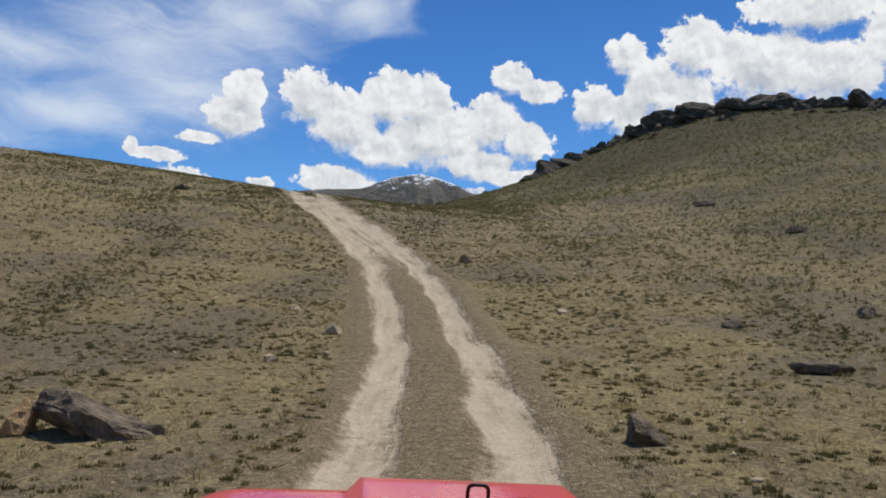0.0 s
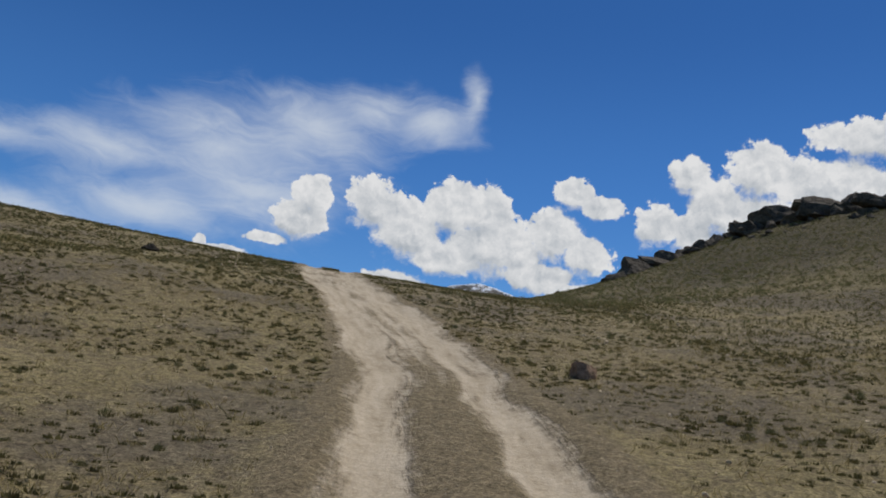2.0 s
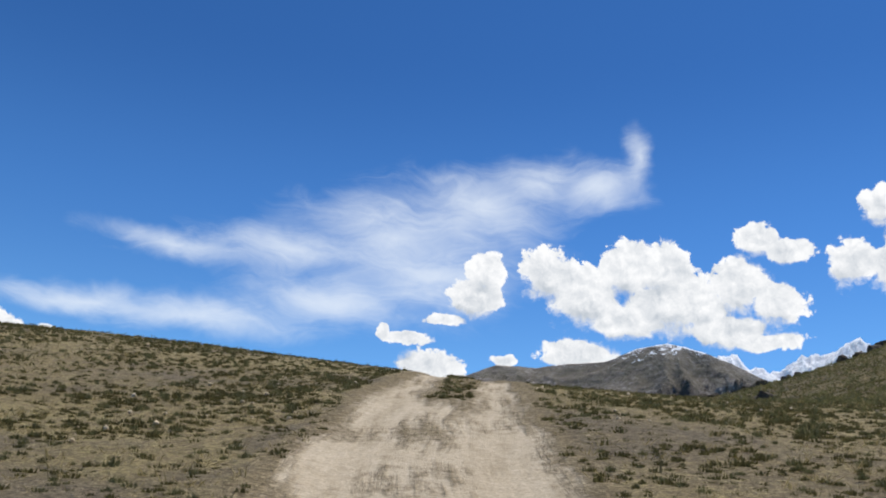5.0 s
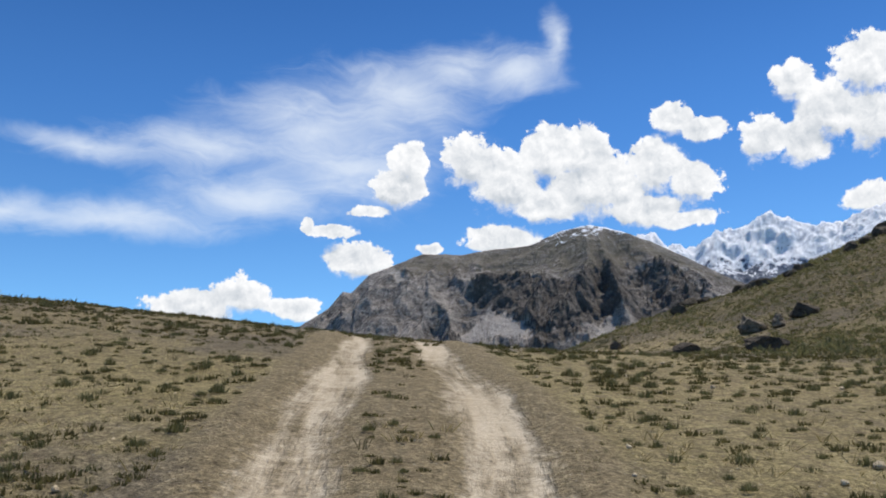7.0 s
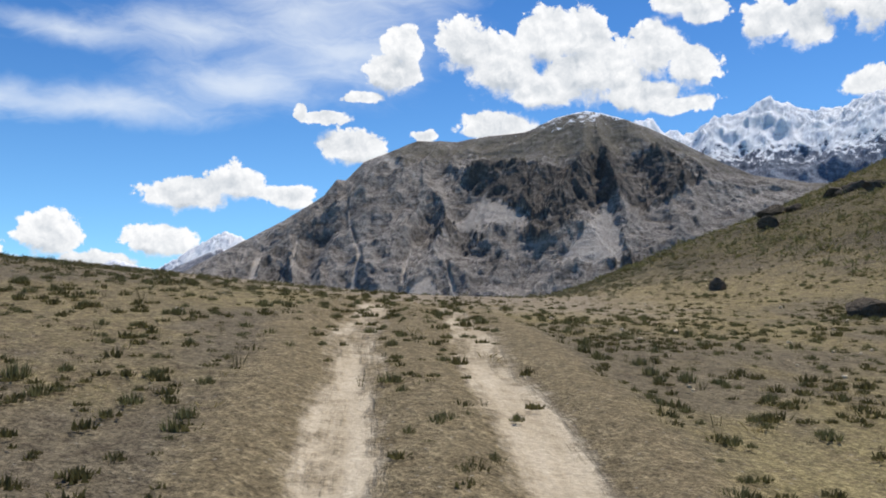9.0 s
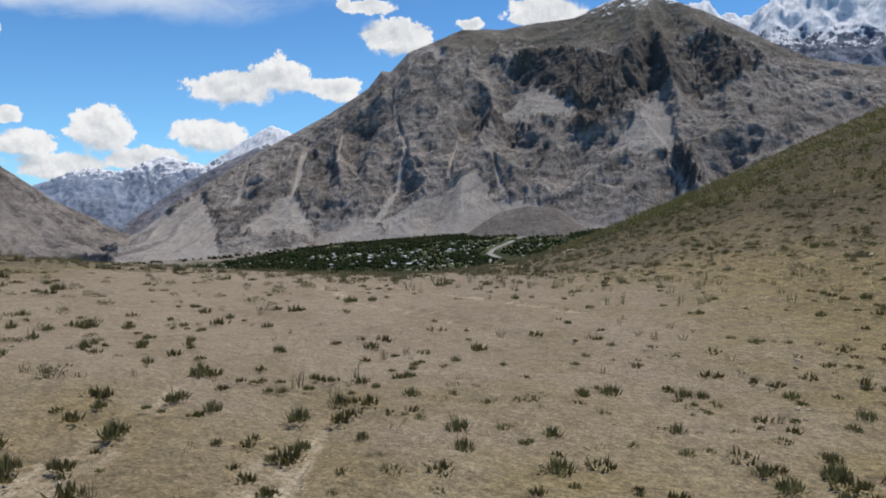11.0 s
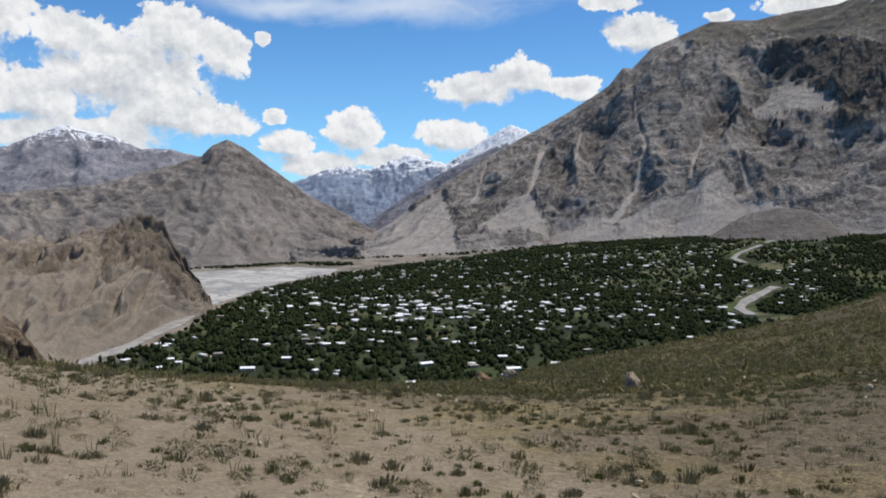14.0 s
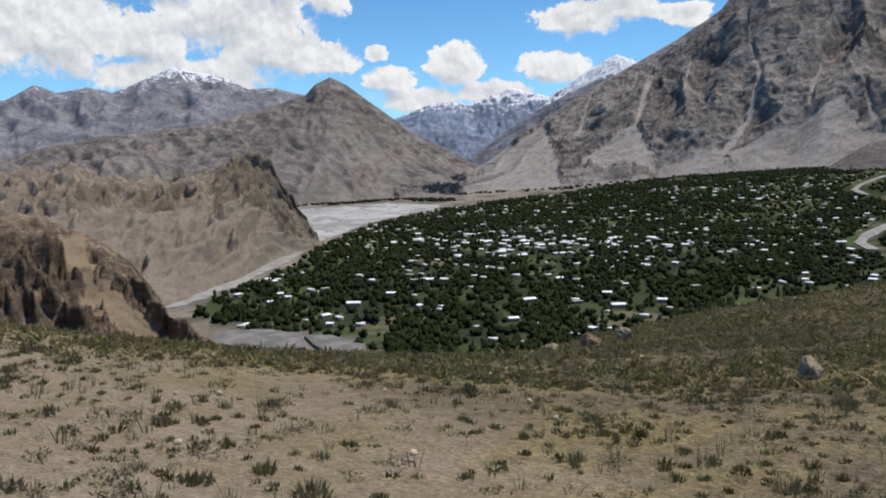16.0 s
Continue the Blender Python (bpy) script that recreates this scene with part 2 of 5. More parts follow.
def ground_material():
    k = Mat("dry_steppe_soil", 0.95, specular=0.12)
    road, bare, stony = k.attr("road"), k.attr("bare"), k.attr("stony")
    big, mid, fine, grit = k.noise(0.06, 4), k.noise(0.8, 5, 0.62), k.noise(5.0, 6, 0.7), k.noise(30.0, 4, 0.65)
    tuft = k.voronoi(4.2)
    lane = k.nt.nodes.new("ShaderNodeCombineXYZ")          # along the track
    k.link(k.math("MULTIPLY", k.attr("offset"), 2.6), lane.inputs[0])
    k.link(k.math("MULTIPLY", k.axis(1), 0.28), lane.inputs[1])
    streak = k.noise(1.6, 5, 0.62, vec=lane.outputs[0])
    soil = k.ramp(fine, (0.3, (0.16, 0.12, 0.066)), (0.7, (0.33, 0.258, 0.148)))
    straw = k.ramp(mid, (0.3, (0.23, 0.183, 0.084)), (0.7, (0.37, 0.3, 0.143)))
    c = k.mix(k.step(k.math("ADD", fine, k.math("MULTIPLY", big, 0.5)), 0.55, 0.9), soil, straw)
    c = k.mix(k.math("MULTIPLY", k.step(k.math("ADD", tuft, k.math("MULTIPLY", fine, 0.3)), 0.42, 0.2), 0.45), c, (0.13, 0.115, 0.05))
    brown = k.ramp(fine, (0.3, (0.115, 0.09, 0.058)), (0.7, (0.225, 0.184, 0.125)))
    drift = k.math("ADD", k.noise(0.16, 5, 0.6), k.math("MULTIPLY", k.math("SUBTRACT", mid, 0.5), 0.35))
    c = k.mix(k.math("MULTIPLY", k.step(drift, 0.47, 0.6), 0.75), c, brown)
    c = k.mix(k.step(k.math("ADD", stony, k.math("MULTIPLY", k.math("SUBTRACT", drift, 0.5), 0.9)), 0.1, 0.75), c, brown)
    # darkened slopes, with cloud shade on the right hilltop painted into the soil
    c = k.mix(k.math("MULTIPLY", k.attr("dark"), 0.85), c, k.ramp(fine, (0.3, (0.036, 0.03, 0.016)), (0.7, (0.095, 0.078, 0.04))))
    pale = k.ramp(k.math("ADD", k.math("MULTIPLY", fine, 0.6), k.math("MULTIPLY", mid, 0.4)), (0.3, (0.2, 0.158, 0.105)), (0.7, (0.34, 0.275, 0.192)))
    c = k.mix(k.step(k.math("ADD", bare, k.math("MULTIPLY", k.math("SUBTRACT", mid, 0.5), 1.1)), 0.15, 0.8), c, pale)
    earth = k.ramp(fine, (0.3, (0.175, 0.132, 0.072)), (0.7, (0.3, 0.238, 0.138)))
    c = k.mix(k.step(k.math("ADD", k.attr("verge"), k.math("MULTIPLY", k.math("SUBTRACT", fine, 0.5), 1.0)), 0.3, 0.75), c, earth)
    dust = k.ramp(k.math("ADD", k.math("MULTIPLY", fine, 0.4), k.math("MULTIPLY", streak, 0.6)),
                  (0.3, (0.3, 0.237, 0.148)), (0.5, (0.46, 0.375, 0.258)), (0.7, (0.58, 0.488, 0.355)))
    worn = k.step(k.math("ADD", road, k.math("ADD", k.math("MULTIPLY", k.math("SUBTRACT", fine, 0.5), 0.7), k.math("MULTIPLY", k.math("SUBTRACT", streak, 0.5), 0.9))), 0.25, 0.7)
    c = k.mix(worn, c, dust)
    rug = k.math("SUBTRACT", 1.0, k.math("MAXIMUM", worn, bare))
    c = k.mix(k.math("ADD", 0.3, k.math("MULTIPLY", rug, 0.5)), c, k.ramp(grit, (0.32, 0.2), (0.68, 0.8)), "OVERLAY")
    clod = k.noise(13.0, 5, 0.7)
    c = k.mix(k.math("ADD", 0.15, k.math("MULTIPLY", rug, 0.5)), c, k.ramp(clod, (0.36, 0.22), (0.64, 0.78)), "OVERLAY")
    pebble = k.step(k.math("ADD", k.voronoi(9.0), k.math("MULTIPLY", grit, 0.25)), 0.27, 0.2)
    c = k.mix(k.math("MULTIPLY", pebble, k.math("MULTIPLY", rug, 0.5)), c, (0.42, 0.37, 0.29))
    k.bump(k.math("MULTIPLY", k.math("ADD", k.math("ADD", fine, clod), k.math("MULTIPLY", grit, 0.5)), k.math("ADD", 0.3, k.math("MULTIPLY", rug, 0.7))), 0.9, 0.07)
    return k.color(c)


def rock_face(name, dark, mid_c, light, snow=None, green=None, size=1.0, blotch=1.0, talus=0.9):
    """Bare mountain rock with scree; snow: height above which it lies; green: thin turf on gentle shoulders."""
    k = Mat(name, 0.95, specular=0.1)
    n1, n2, n3 = k.noise(0.0035 / size, 8, 0.62), k.noise(0.03 / size, 8, 0.7, distort=0.5), k.noise(0.13 / size, 6, 0.75)
    crag = k.voronoi(0.03 / size, vec=k.stretch(1.0, 1.0, 0.55))
    mixed = k.math("ADD", k.math("MULTIPLY", n2, 0.45), k.math("MULTIPLY", n3, 0.55))
    mixed = k.math("ADD", mixed, k.math("MULTIPLY", k.math("SUBTRACT", crag, 0.45), 0.1 * blotch))
    # beds of rock dipping across the face
    lie = k.nt.nodes.new("ShaderNodeMapping")
    k.link(k.pos, lie.inputs["Vector"])
    lie.inputs["Rotation"].default_value, lie.inputs["Scale"].default_value = (0.5, 0.65, 0.3), (0.55, 0.55, 2.2)
    beds = k.noise(0.022 / size, 9, 0.72, vec=lie.outputs[0], distort=0.4)
    mixed = k.math("ADD", mixed, k.math("MULTIPLY", k.math("SUBTRACT", beds, 0.5), 0.55))
    # some shade in the hollows is put into the rock colour
    gully_shade = k.attr("gully")
    mixed = k.math("ADD", mixed, k.math("MULTIPLY", k.math("SUBTRACT", gully_shade, 0.5), -0.1))
    c = k.ramp(mixed, (0.4, dark), (0.5, mid_c), (0.6, light))
    c = k.mix(0.45, c, k.ramp(n1, (0.36, 0.28), (0.64, 0.72)), "OVERLAY")
    scree = k.attr("scree")
    c = k.mix(scree, c, k.ramp(n3, (0.3, tuple(v * talus * 0.85 for v in light)), (0.7, tuple(min(1, v * talus * 1.15) for v in light))))
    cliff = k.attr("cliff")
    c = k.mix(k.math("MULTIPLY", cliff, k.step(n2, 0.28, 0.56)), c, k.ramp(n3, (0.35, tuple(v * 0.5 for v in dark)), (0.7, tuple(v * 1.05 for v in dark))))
    if green:
        turf = k.attr("turf")
        c = k.mix(k.math("MULTIPLY", turf, k.step(n2, 0.3, 0.6)), c, green)
    if snow is not None:
        h = k.math("ADD", k.axis(2), k.math("MULTIPLY", k.math("SUBTRACT", n2, 0.5), 560 * size))
        h = k.math("ADD", h, k.math("MULTIPLY", k.math("SUBTRACT", n3, 0.5), 260 * size))
        h = k.math("ADD", h, k.math("MULTIPLY", k.math("SUBTRACT", k.axis(2, k.geo.outputs["Normal"]), 0.75), 160))
        c = k.mix(k.step(h, snow, snow + 30), c, (0.9, 0.91, 0.93))
    k.bump(k.math("ADD", k.math("ADD", n2, beds), k.math("MULTIPLY", n3, 0.5)), 0.9, 11.0 * size)
    return k.color(c)


def boulder_material(name, dark, light, size=1.0):
    k = Mat(name, 0.9, specular=0.2)
    n, s = k.noise(5.0 / size, 6, 0.65), k.noise(30.0 / size, 4, 0.6)
    c = k.ramp(k.math("ADD", k.math("MULTIPLY", n, 0.7), k.math("MULTIPLY", s, 0.3)), (0.35, dark), (0.62, light))
    c = k.mix(k.math("MULTIPLY", k.each(), 0.35), c, k.mix(0.5, c, dark))
    k.bump(k.math("ADD", n, k.math("MULTIPLY", s, 0.5)), 1.0, 0.08 * size)
    return k.color(c)


def leaf_material(name, a, b):
    k = Mat(name, 0.9, specular=0.04)
    c = k.mix(k.island(), a, b)
    n = k.noise(3.0, 2)
    c = k.mix(k.math("MULTIPLY", n, 0.4), c, tuple(v * 0.7 for v in a))
    thin = k.nt.nodes.new("ShaderNodeBsdfTranslucent")
    both = k.nt.nodes.new("ShaderNodeMixShader")
    both.inputs[0].default_value = 0.35
    k.link(c, thin.inputs["Color"])
    k.link(k.p.outputs[0], both.inputs[1])
    k.link(thin.outputs[0], both.inputs[2])
    k.link(both.outputs[0], k.nt.nodes["Material Output"].inputs["Surface"])
    return k.color(c)


def plain_material(name, c, roughness=0.6, metallic=0.0, specular=0.4, vary=0.15, scale=8.0):
    k = Mat(name, roughness, metallic, specular)
    n = k.noise(scale, 5, 0.6)
    col = k.mix(k.step(n, 0.35, 0.7), tuple(v * (1 - vary) for v in c), tuple(min(1, v * (1 + vary)) for v in c))
    k.bump(n, 0.15, 0.01)
    return k.color(col)


SOIL = ground_material()
MAIN_ROCK = rock_face("grey_brown_mountain_rock", (0.128, 0.111, 0.096), (0.235, 0.207, 0.182), (0.36, 0.322, 0.284), snow=900, green=(0.14, 0.122, 0.085), talus=1.2)
CONE_ROCK = rock_face("brown_mountain_rock", (0.125, 0.106, 0.092), (0.215, 0.187, 0.164), (0.325, 0.286, 0.25), blotch=0.6)
# distance haze is mixed into the next three rock colours as blue
HAZY_RANGE_ROCK = rock_face("haze_tinted_range_rock", (0.17, 0.17, 0.195), (0.25, 0.245, 0.265), (0.36, 0.35, 0.355), snow=370, blotch=0.5)
HAZY_SNOW_ROCK = rock_face("haze_tinted_snow_rock", (0.18, 0.22, 0.3), (0.25, 0.3, 0.38), (0.34, 0.38, 0.45), snow=260, blotch=0.5)
HAZY_HIGH_SNOW = rock_face("haze_tinted_high_rock", (0.1, 0.12, 0.16), (0.17, 0.19, 0.24), (0.27, 0.3, 0.35), snow=770)
TAN_ROCK = rock_face("tan_hill_rock", (0.155, 0.118, 0.084), (0.245, 0.2, 0.148), (0.325, 0.275, 0.215), size=0.3)
MOUND_ROCK = rock_face("grey_moraine_gravel", (0.13, 0.112, 0.098), (0.17, 0.148, 0.13), (0.21, 0.185, 0.165), size=0.5)
RED_ROCK = rock_face("red_brown_rock", (0.1, 0.073, 0.056), (0.185, 0.14, 0.1), (0.36, 0.275, 0.175), size=0.06)
# ---- the hill with the road ----
# the road's middle: x, y, height
ROAD = [
    (0.5, -30, 7.43), (0.2, -10, 0.77), (0, 0, -0.01), (0, 8, 0.97), (0, 15, 2.13), (-0.7, 24, 4.11), (-1.9, 32, 6.20), (-4, 39.5, 8.54),
    (-6.6, 47.5, 10.99), (-8.4, 53.5, 12.80), (-9.4, 58, 14.04), (-10.5, 62.5, 15.08), (-12, 68, 16.22), (-13.4, 73, 16.97), (-14.8, 79, 17.43), (-16.2, 85.5, 17.74), (-18, 90, 17.68),
]
# lie of the hill beside it: x, y, height
HILL = [
    (-12, 0, -0.81), (-30, 0, 0.23), (12, 0, 0.40), (30, 5, 2.98), (-11, 18, 2.61), (7, 20, 3.70), (25, 30, 9.03), (-11.5, 38.7, 9.12),
    (-16, 52, 12.48), (-30, 45, 11.70), (-34, 66, 18.13), (-30, 84, 18.91), (8, 50, 11.50), (4, 66, 15.32), (-4, 81, 17.30), (-8, 89, 18.29),
    (5, 84, 19.97), (-0.5, 99, 22.03), (-6.8, 101, 20.76), (11, 112, 28.32), (32, 111, 38.73), (43, 120, 42.82), (60, 110, 44.09), (-13.4, 96, 17.85),
    (-15, 107, 17.44), (-20, 117, 15.94), (-28.2, 119, 14.24), (-34.9, 121, 11.47), (-34.8, 108.6, 12.62), (-38, 101, 15.19), (-22, 94, 17.44), (-26, 106, 15.37),
]
HILL_FAR = [
    (-60, 84, 14.27), (-62, 110, 5.08), (-52, 132, 1.35), (-38, 145, 0.93), (-18, 140, 14.96), (5, 138, 25.93), (35, 150, 32.79), (-60, 40, 11.64),
    (60, 60, 24.11),
]


def spline_surface(knots):
    """Thin-plate spline through the knots, as a function of arrays."""
    p = np.array(knots, float)
    n = len(p)

    def kern(d2):
        return 0.5 * d2 * np.log(d2 + 1e-9)

    d2 = ((p[:, None, :2] - p[None, :, :2]) ** 2).sum(-1)
    a = np.zeros((n + 3, n + 3))
    a[:n, :n] = kern(d2) + np.eye(n) * 6.0
    a[:n, n], a[:n, n + 1:] = 1, p[:, :2]
    a[n, :n], a[n + 1:, :n] = 1, p[:, :2].T
    c = np.linalg.solve(a, np.r_[p[:, 2], 0, 0, 0])

    def f(x, y):
        z = c[n] + c[n + 1] * x + c[n + 2] * y
        for i in range(n):
            z = z + c[i] * kern((x - p[i, 0]) ** 2 + (y - p[i, 1]) ** 2)
        return z

    return f


hill_spline = spline_surface(ROAD + HILL + HILL_FAR)


def ease(v, lo, hi):
    t = np.clip((v - lo) / (hi - lo), 0, 1)
    return t * t * (3 - 2 * t)


def road_offset(x, y):
    """Signed distance from the road's middle (right positive), and the y of the nearest stretch."""
    pts = np.array(ROAD)[:, :2]
    best, side = np.full(np.shape(x), 1e9), np.zeros(np.shape(x))
    for a, b in zip(pts[:-1], pts[1:]):
        s = b - a
        u = np.clip(((x - a[0]) * s[0] + (y - a[1]) * s[1]) / (s @ s), 0, 1)
        dx, dy = x - a[0] - u * s[0], y - a[1] - u * s[1]
        d = np.hypot(dx, dy)
        sign = np.sign(dx * s[1] - dy * s[0])
        side = np.where(d < best, sign * d, side)
        best = np.minimum(best, d)
    return side


def hill_height(x, y):
    x, y = np.asarray(x, float), np.asarray(y, float)
    near = hill_spline(x, y)
    fx, fy = x + 18, y - 90
    down = -0.62 * fx + 0.78 * fy          # towards the valley
    outer = 14 + 0.2 * np.clip(x, 0, 200) + 0.13 * np.clip(y, -400, 0) - 0.5 * np.clip(down - 22, 0, 400) - 0.25 * np.clip(-x - 60, 0, 300)
    r = np.hypot((x + 5) / 1.0, (y - 60) / 1.25)
    w = ease(r, 48, 82)
    return np.maximum(near * (1 - w) + outer * w, VALLEY - 12)


def ruts(x, y):
    """Wheel-track weight 0..1 and worn verge weight 0..1."""
    o = road_offset(x, y)
    wob = np.array([noise.noise((float(a) * 0.35, float(b) * 0.35, 3.0)) for a, b in zip(np.ravel(x), np.ravel(y))]).reshape(np.shape(x))
    o = o + wob * 0.22
    fade = 1 - ease(y, 75, 84)
    wide = ease(y, 26, 36) * (1 - ease(y, 54, 60))
    high = ease(y, 64, 68)
    track = np.exp(-((np.abs(o) - 0.82 + 0.14 * high) / (0.42 + 0.12 * wide - 0.06 * high)) ** 4)
    track = np.maximum(track, wide * 0.75 * (1 - ease(np.abs(o), 1.3, 1.7))) * fade * (1 - 0.25 * ease(y, 48, 60))
    verge = (1 - ease(np.abs(o), 1.3, 2.2)) * fade * (1 - 0.2 * ease(y, 48, 60))
    return track, verge, o


# old wheel marks on the flat and a footpath on the hill beyond: line, half width, strength
FAINT_TRACKS = [([(-20.5, 92.6), (-18.2, 89.6), (-16.1, 87.6), (-14.6, 86.3), (-12.6, 85.2)], 0.2, 0.55), ([(-17.6, 87.2), (-16.6, 86.0), (-15.9, 85.1), (-13.5, 83.4)], 0.2, 0.5),
                ([(-14.3, 97.6), (-14.1, 102.2), (-14.0, 108.2), (-13.4, 111.6)], 0.45, 0.95)]


def line_distance(x, y, line):
    best = np.full(np.shape(x), 1e9)
    for (ax, ay), (bx, by) in zip(line[:-1], line[1:]):
        u = np.clip(((x - ax) * (bx - ax) + (y - ay) * (by - ay)) / ((bx - ax) ** 2 + (by - ay) ** 2), 0, 1)
        best = np.minimum(best, np.hypot(x - ax - u * (bx - ax), y - ay - u * (by - ay)))
    return best


def bare_ground(x, y):
    """The trampled flat at the end of the track, short of the hill on its right."""
    return ease(y, 73, 82) * (1 - ease(np.hypot((x + 18) / 1.7, y - 88), 8, 15)) * (1 - ease(y + 0.8 * x, 76, 83)) * (1 - ease(x, -12, -6)) * (1 - ease(-19.5 - x, 0, 3) * (1 - ease(y, 86, 91)))


def axis_steps(marks):
    out = []
    for (a, b, s) in marks:
        out += list(np.arange(a, b, s))
    return np.array(out + [marks[-1][1]])


def link_mesh(name, verts, faces, material, parent=None, smooth_it=True, label="", kind=""):
    me = bpy.data.meshes.new(name)
    me.from_pydata(verts, [], faces)
    me.materials.append(material)
    if smooth_it:
        me.polygons.foreach_set("use_smooth", [True] * len(me.polygons))
    ob = new(name, me)
    if parent is not None:
        ob.parent = parent
    if label or kind:
        tagged(ob, label, kind=kind)
    return ob


def set_attr(ob, name, values):
    a = ob.data.attributes.new(name, "FLOAT", "POINT")
    a.data.foreach_set("value", np.asarray(values, dtype=np.float32).ravel())


def grid_faces(nx, ny):
    i, j = np.meshgrid(np.arange(nx - 1), np.arange(ny - 1), indexing="ij")
    a = (i * ny + j).ravel()
    return np.stack([a, a + ny, a + ny + 1, a + 1], 1).tolist()


def build_hill():
    xs = axis_steps([(-420, -120, 15), (-120, -40, 3), (-40, -20, 0.8), (-20, 8, 0.22), (8, 20, 0.8), (20, 60, 1.5), (60, 300, 12)])
    ys = axis_steps([(-200, -30, 10), (-30, 0, 1.5), (0, 105, 0.28), (105, 130, 0.8), (130, 180, 2.5), (180, 460, 14)])
    gx, gy = np.meshgrid(xs, ys, indexing="ij")
    z = hill_height(gx, gy)
    track, verge, o = ruts(gx, gy)
    for line, wide, deep in FAINT_TRACKS:
        o2 = line_distance(gx, gy, line)
        faint = np.exp(-(o2 / wide) ** 4) * deep
        track = np.maximum(track, faint)
    rough = np.array([noise.fractal((a * 0.45, b * 0.45, 0.0), 0.9, 2.1, 5) for a, b in zip(gx.ravel(), gy.ravel())]).reshape(gx.shape)
    big = np.array([noise.noise((a * 0.07, b * 0.07, 7.0)) for a, b in zip(gx.ravel(), gy.ravel())]).reshape(gx.shape)
    z = z + rough * 0.055 * (1 - 0.6 * verge) + big * 0.18 * (1 - verge) - track * 0.09 + np.exp(-((np.abs(o) - 1.45) / 0.3) ** 2) * 0.05 * verge
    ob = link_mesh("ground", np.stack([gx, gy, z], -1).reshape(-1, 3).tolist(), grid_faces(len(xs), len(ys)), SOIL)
    set_attr(ob, "road", np.clip(track * (0.85 + 0.3 * rough), 0, 1))
    set_attr(ob, "verge", verge)
    flat = bare_ground(gx, gy)
    set_attr(ob, "offset", o)
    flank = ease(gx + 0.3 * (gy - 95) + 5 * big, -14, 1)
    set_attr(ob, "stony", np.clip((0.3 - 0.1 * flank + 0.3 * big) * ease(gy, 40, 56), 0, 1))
    # first term paints cloud shade on the right hilltop; the rest darken the flanks
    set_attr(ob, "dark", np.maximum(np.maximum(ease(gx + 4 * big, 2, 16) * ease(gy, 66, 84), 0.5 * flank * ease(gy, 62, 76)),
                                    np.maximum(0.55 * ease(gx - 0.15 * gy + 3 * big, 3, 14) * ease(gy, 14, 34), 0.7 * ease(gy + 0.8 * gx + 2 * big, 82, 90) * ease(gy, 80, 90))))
    set_attr(ob, "bare", np.clip(flat * (0.75 + 0.5 * big), 0, 1))
    tagged(ob, "dry grassy hillside of brown stony soil with a worn dirt track", "hillside", kind="structure")
    return ob


ground = build_hill()


# ---- valley floor and mountains, laid out round the look-out ----
def polar(az, d):
    return EYE.x - np.sin(np.radians(az)) * d, EYE.y + np.cos(np.radians(az)) * d


def fan_rise(az, d):
    """Height of the valley floor: level by the river, rising to the foot of the great mountain."""
    foot = np.interp(az, [-40, 10, 21, 28, 35, 40], [95, 83, 54, 25, 11, 0])
    return VALLEY + foot * ease(d, 1500, 2750)


def inside(ring, a, d):
    hit = np.zeros(np.shape(a), bool)
    n = len(ring)
    for i in range(n):
        (a0, d0), (a1, d1) = ring[i], ring[(i + 1) % n]
        cross = (d0 > d) != (d1 > d)
        with np.errstate(divide="ignore", invalid="ignore"):
            hit ^= cross & (a < (a1 - a0) * (d - d0) / (d1 - d0 + 1e-9) + a0)
    return hit


OASIS = [(-14, 560), (-14, 2760), (10, 2740), (21, 2680), (26, 2560), (29, 2390), (33, 2240), (35.5, 2120), (37.2, 2030), (39.0, 1920), (41.2, 1730), (43.8, 1460), (46.4, 1160),
         (49.3, 985), (52.2, 890), (53.4, 800), (50, 735), (46, 705), (42.5, 655), (40, 600), (30, 520), (10, 500)]


def build_floor():
    az = np.r_[np.arange(-180, -20, 2.0), np.arange(-20, 75, 0.4), np.arange(75, 180.1, 2.0)]
    d = axis_steps([(60, 900, 40), (900, 3000, 35), (3000, 4850, 250)])
    ga, gd = np.meshgrid(az, d, indexing="ij")
    x, y = polar(ga, gd)
    jut = np.array([noise.fractal((p * 0.012, q * 0.012, 3.0), 0.8, 2.1, 4) for p, q in zip(x.ravel(), y.ravel())]).reshape(x.shape)
    z = fan_rise(ga, gd) + 9 * np.clip(jut, 0, 1) * ease(gd, 2150, 2400)
    ob = link_mesh("valley_floor", np.stack([x, y, z], -1).reshape(-1, 3).tolist(), [f[::-1] for f in grid_faces(len(az), len(d))], FIELD)
    set_attr(ob, "bare", 1.0 - inside(OASIS, ga + 0.7 * jut, gd * (1 + 0.03 * jut)))
    return tagged(ob, "dark green valley floor of fields and orchards", "valley", kind="structure")


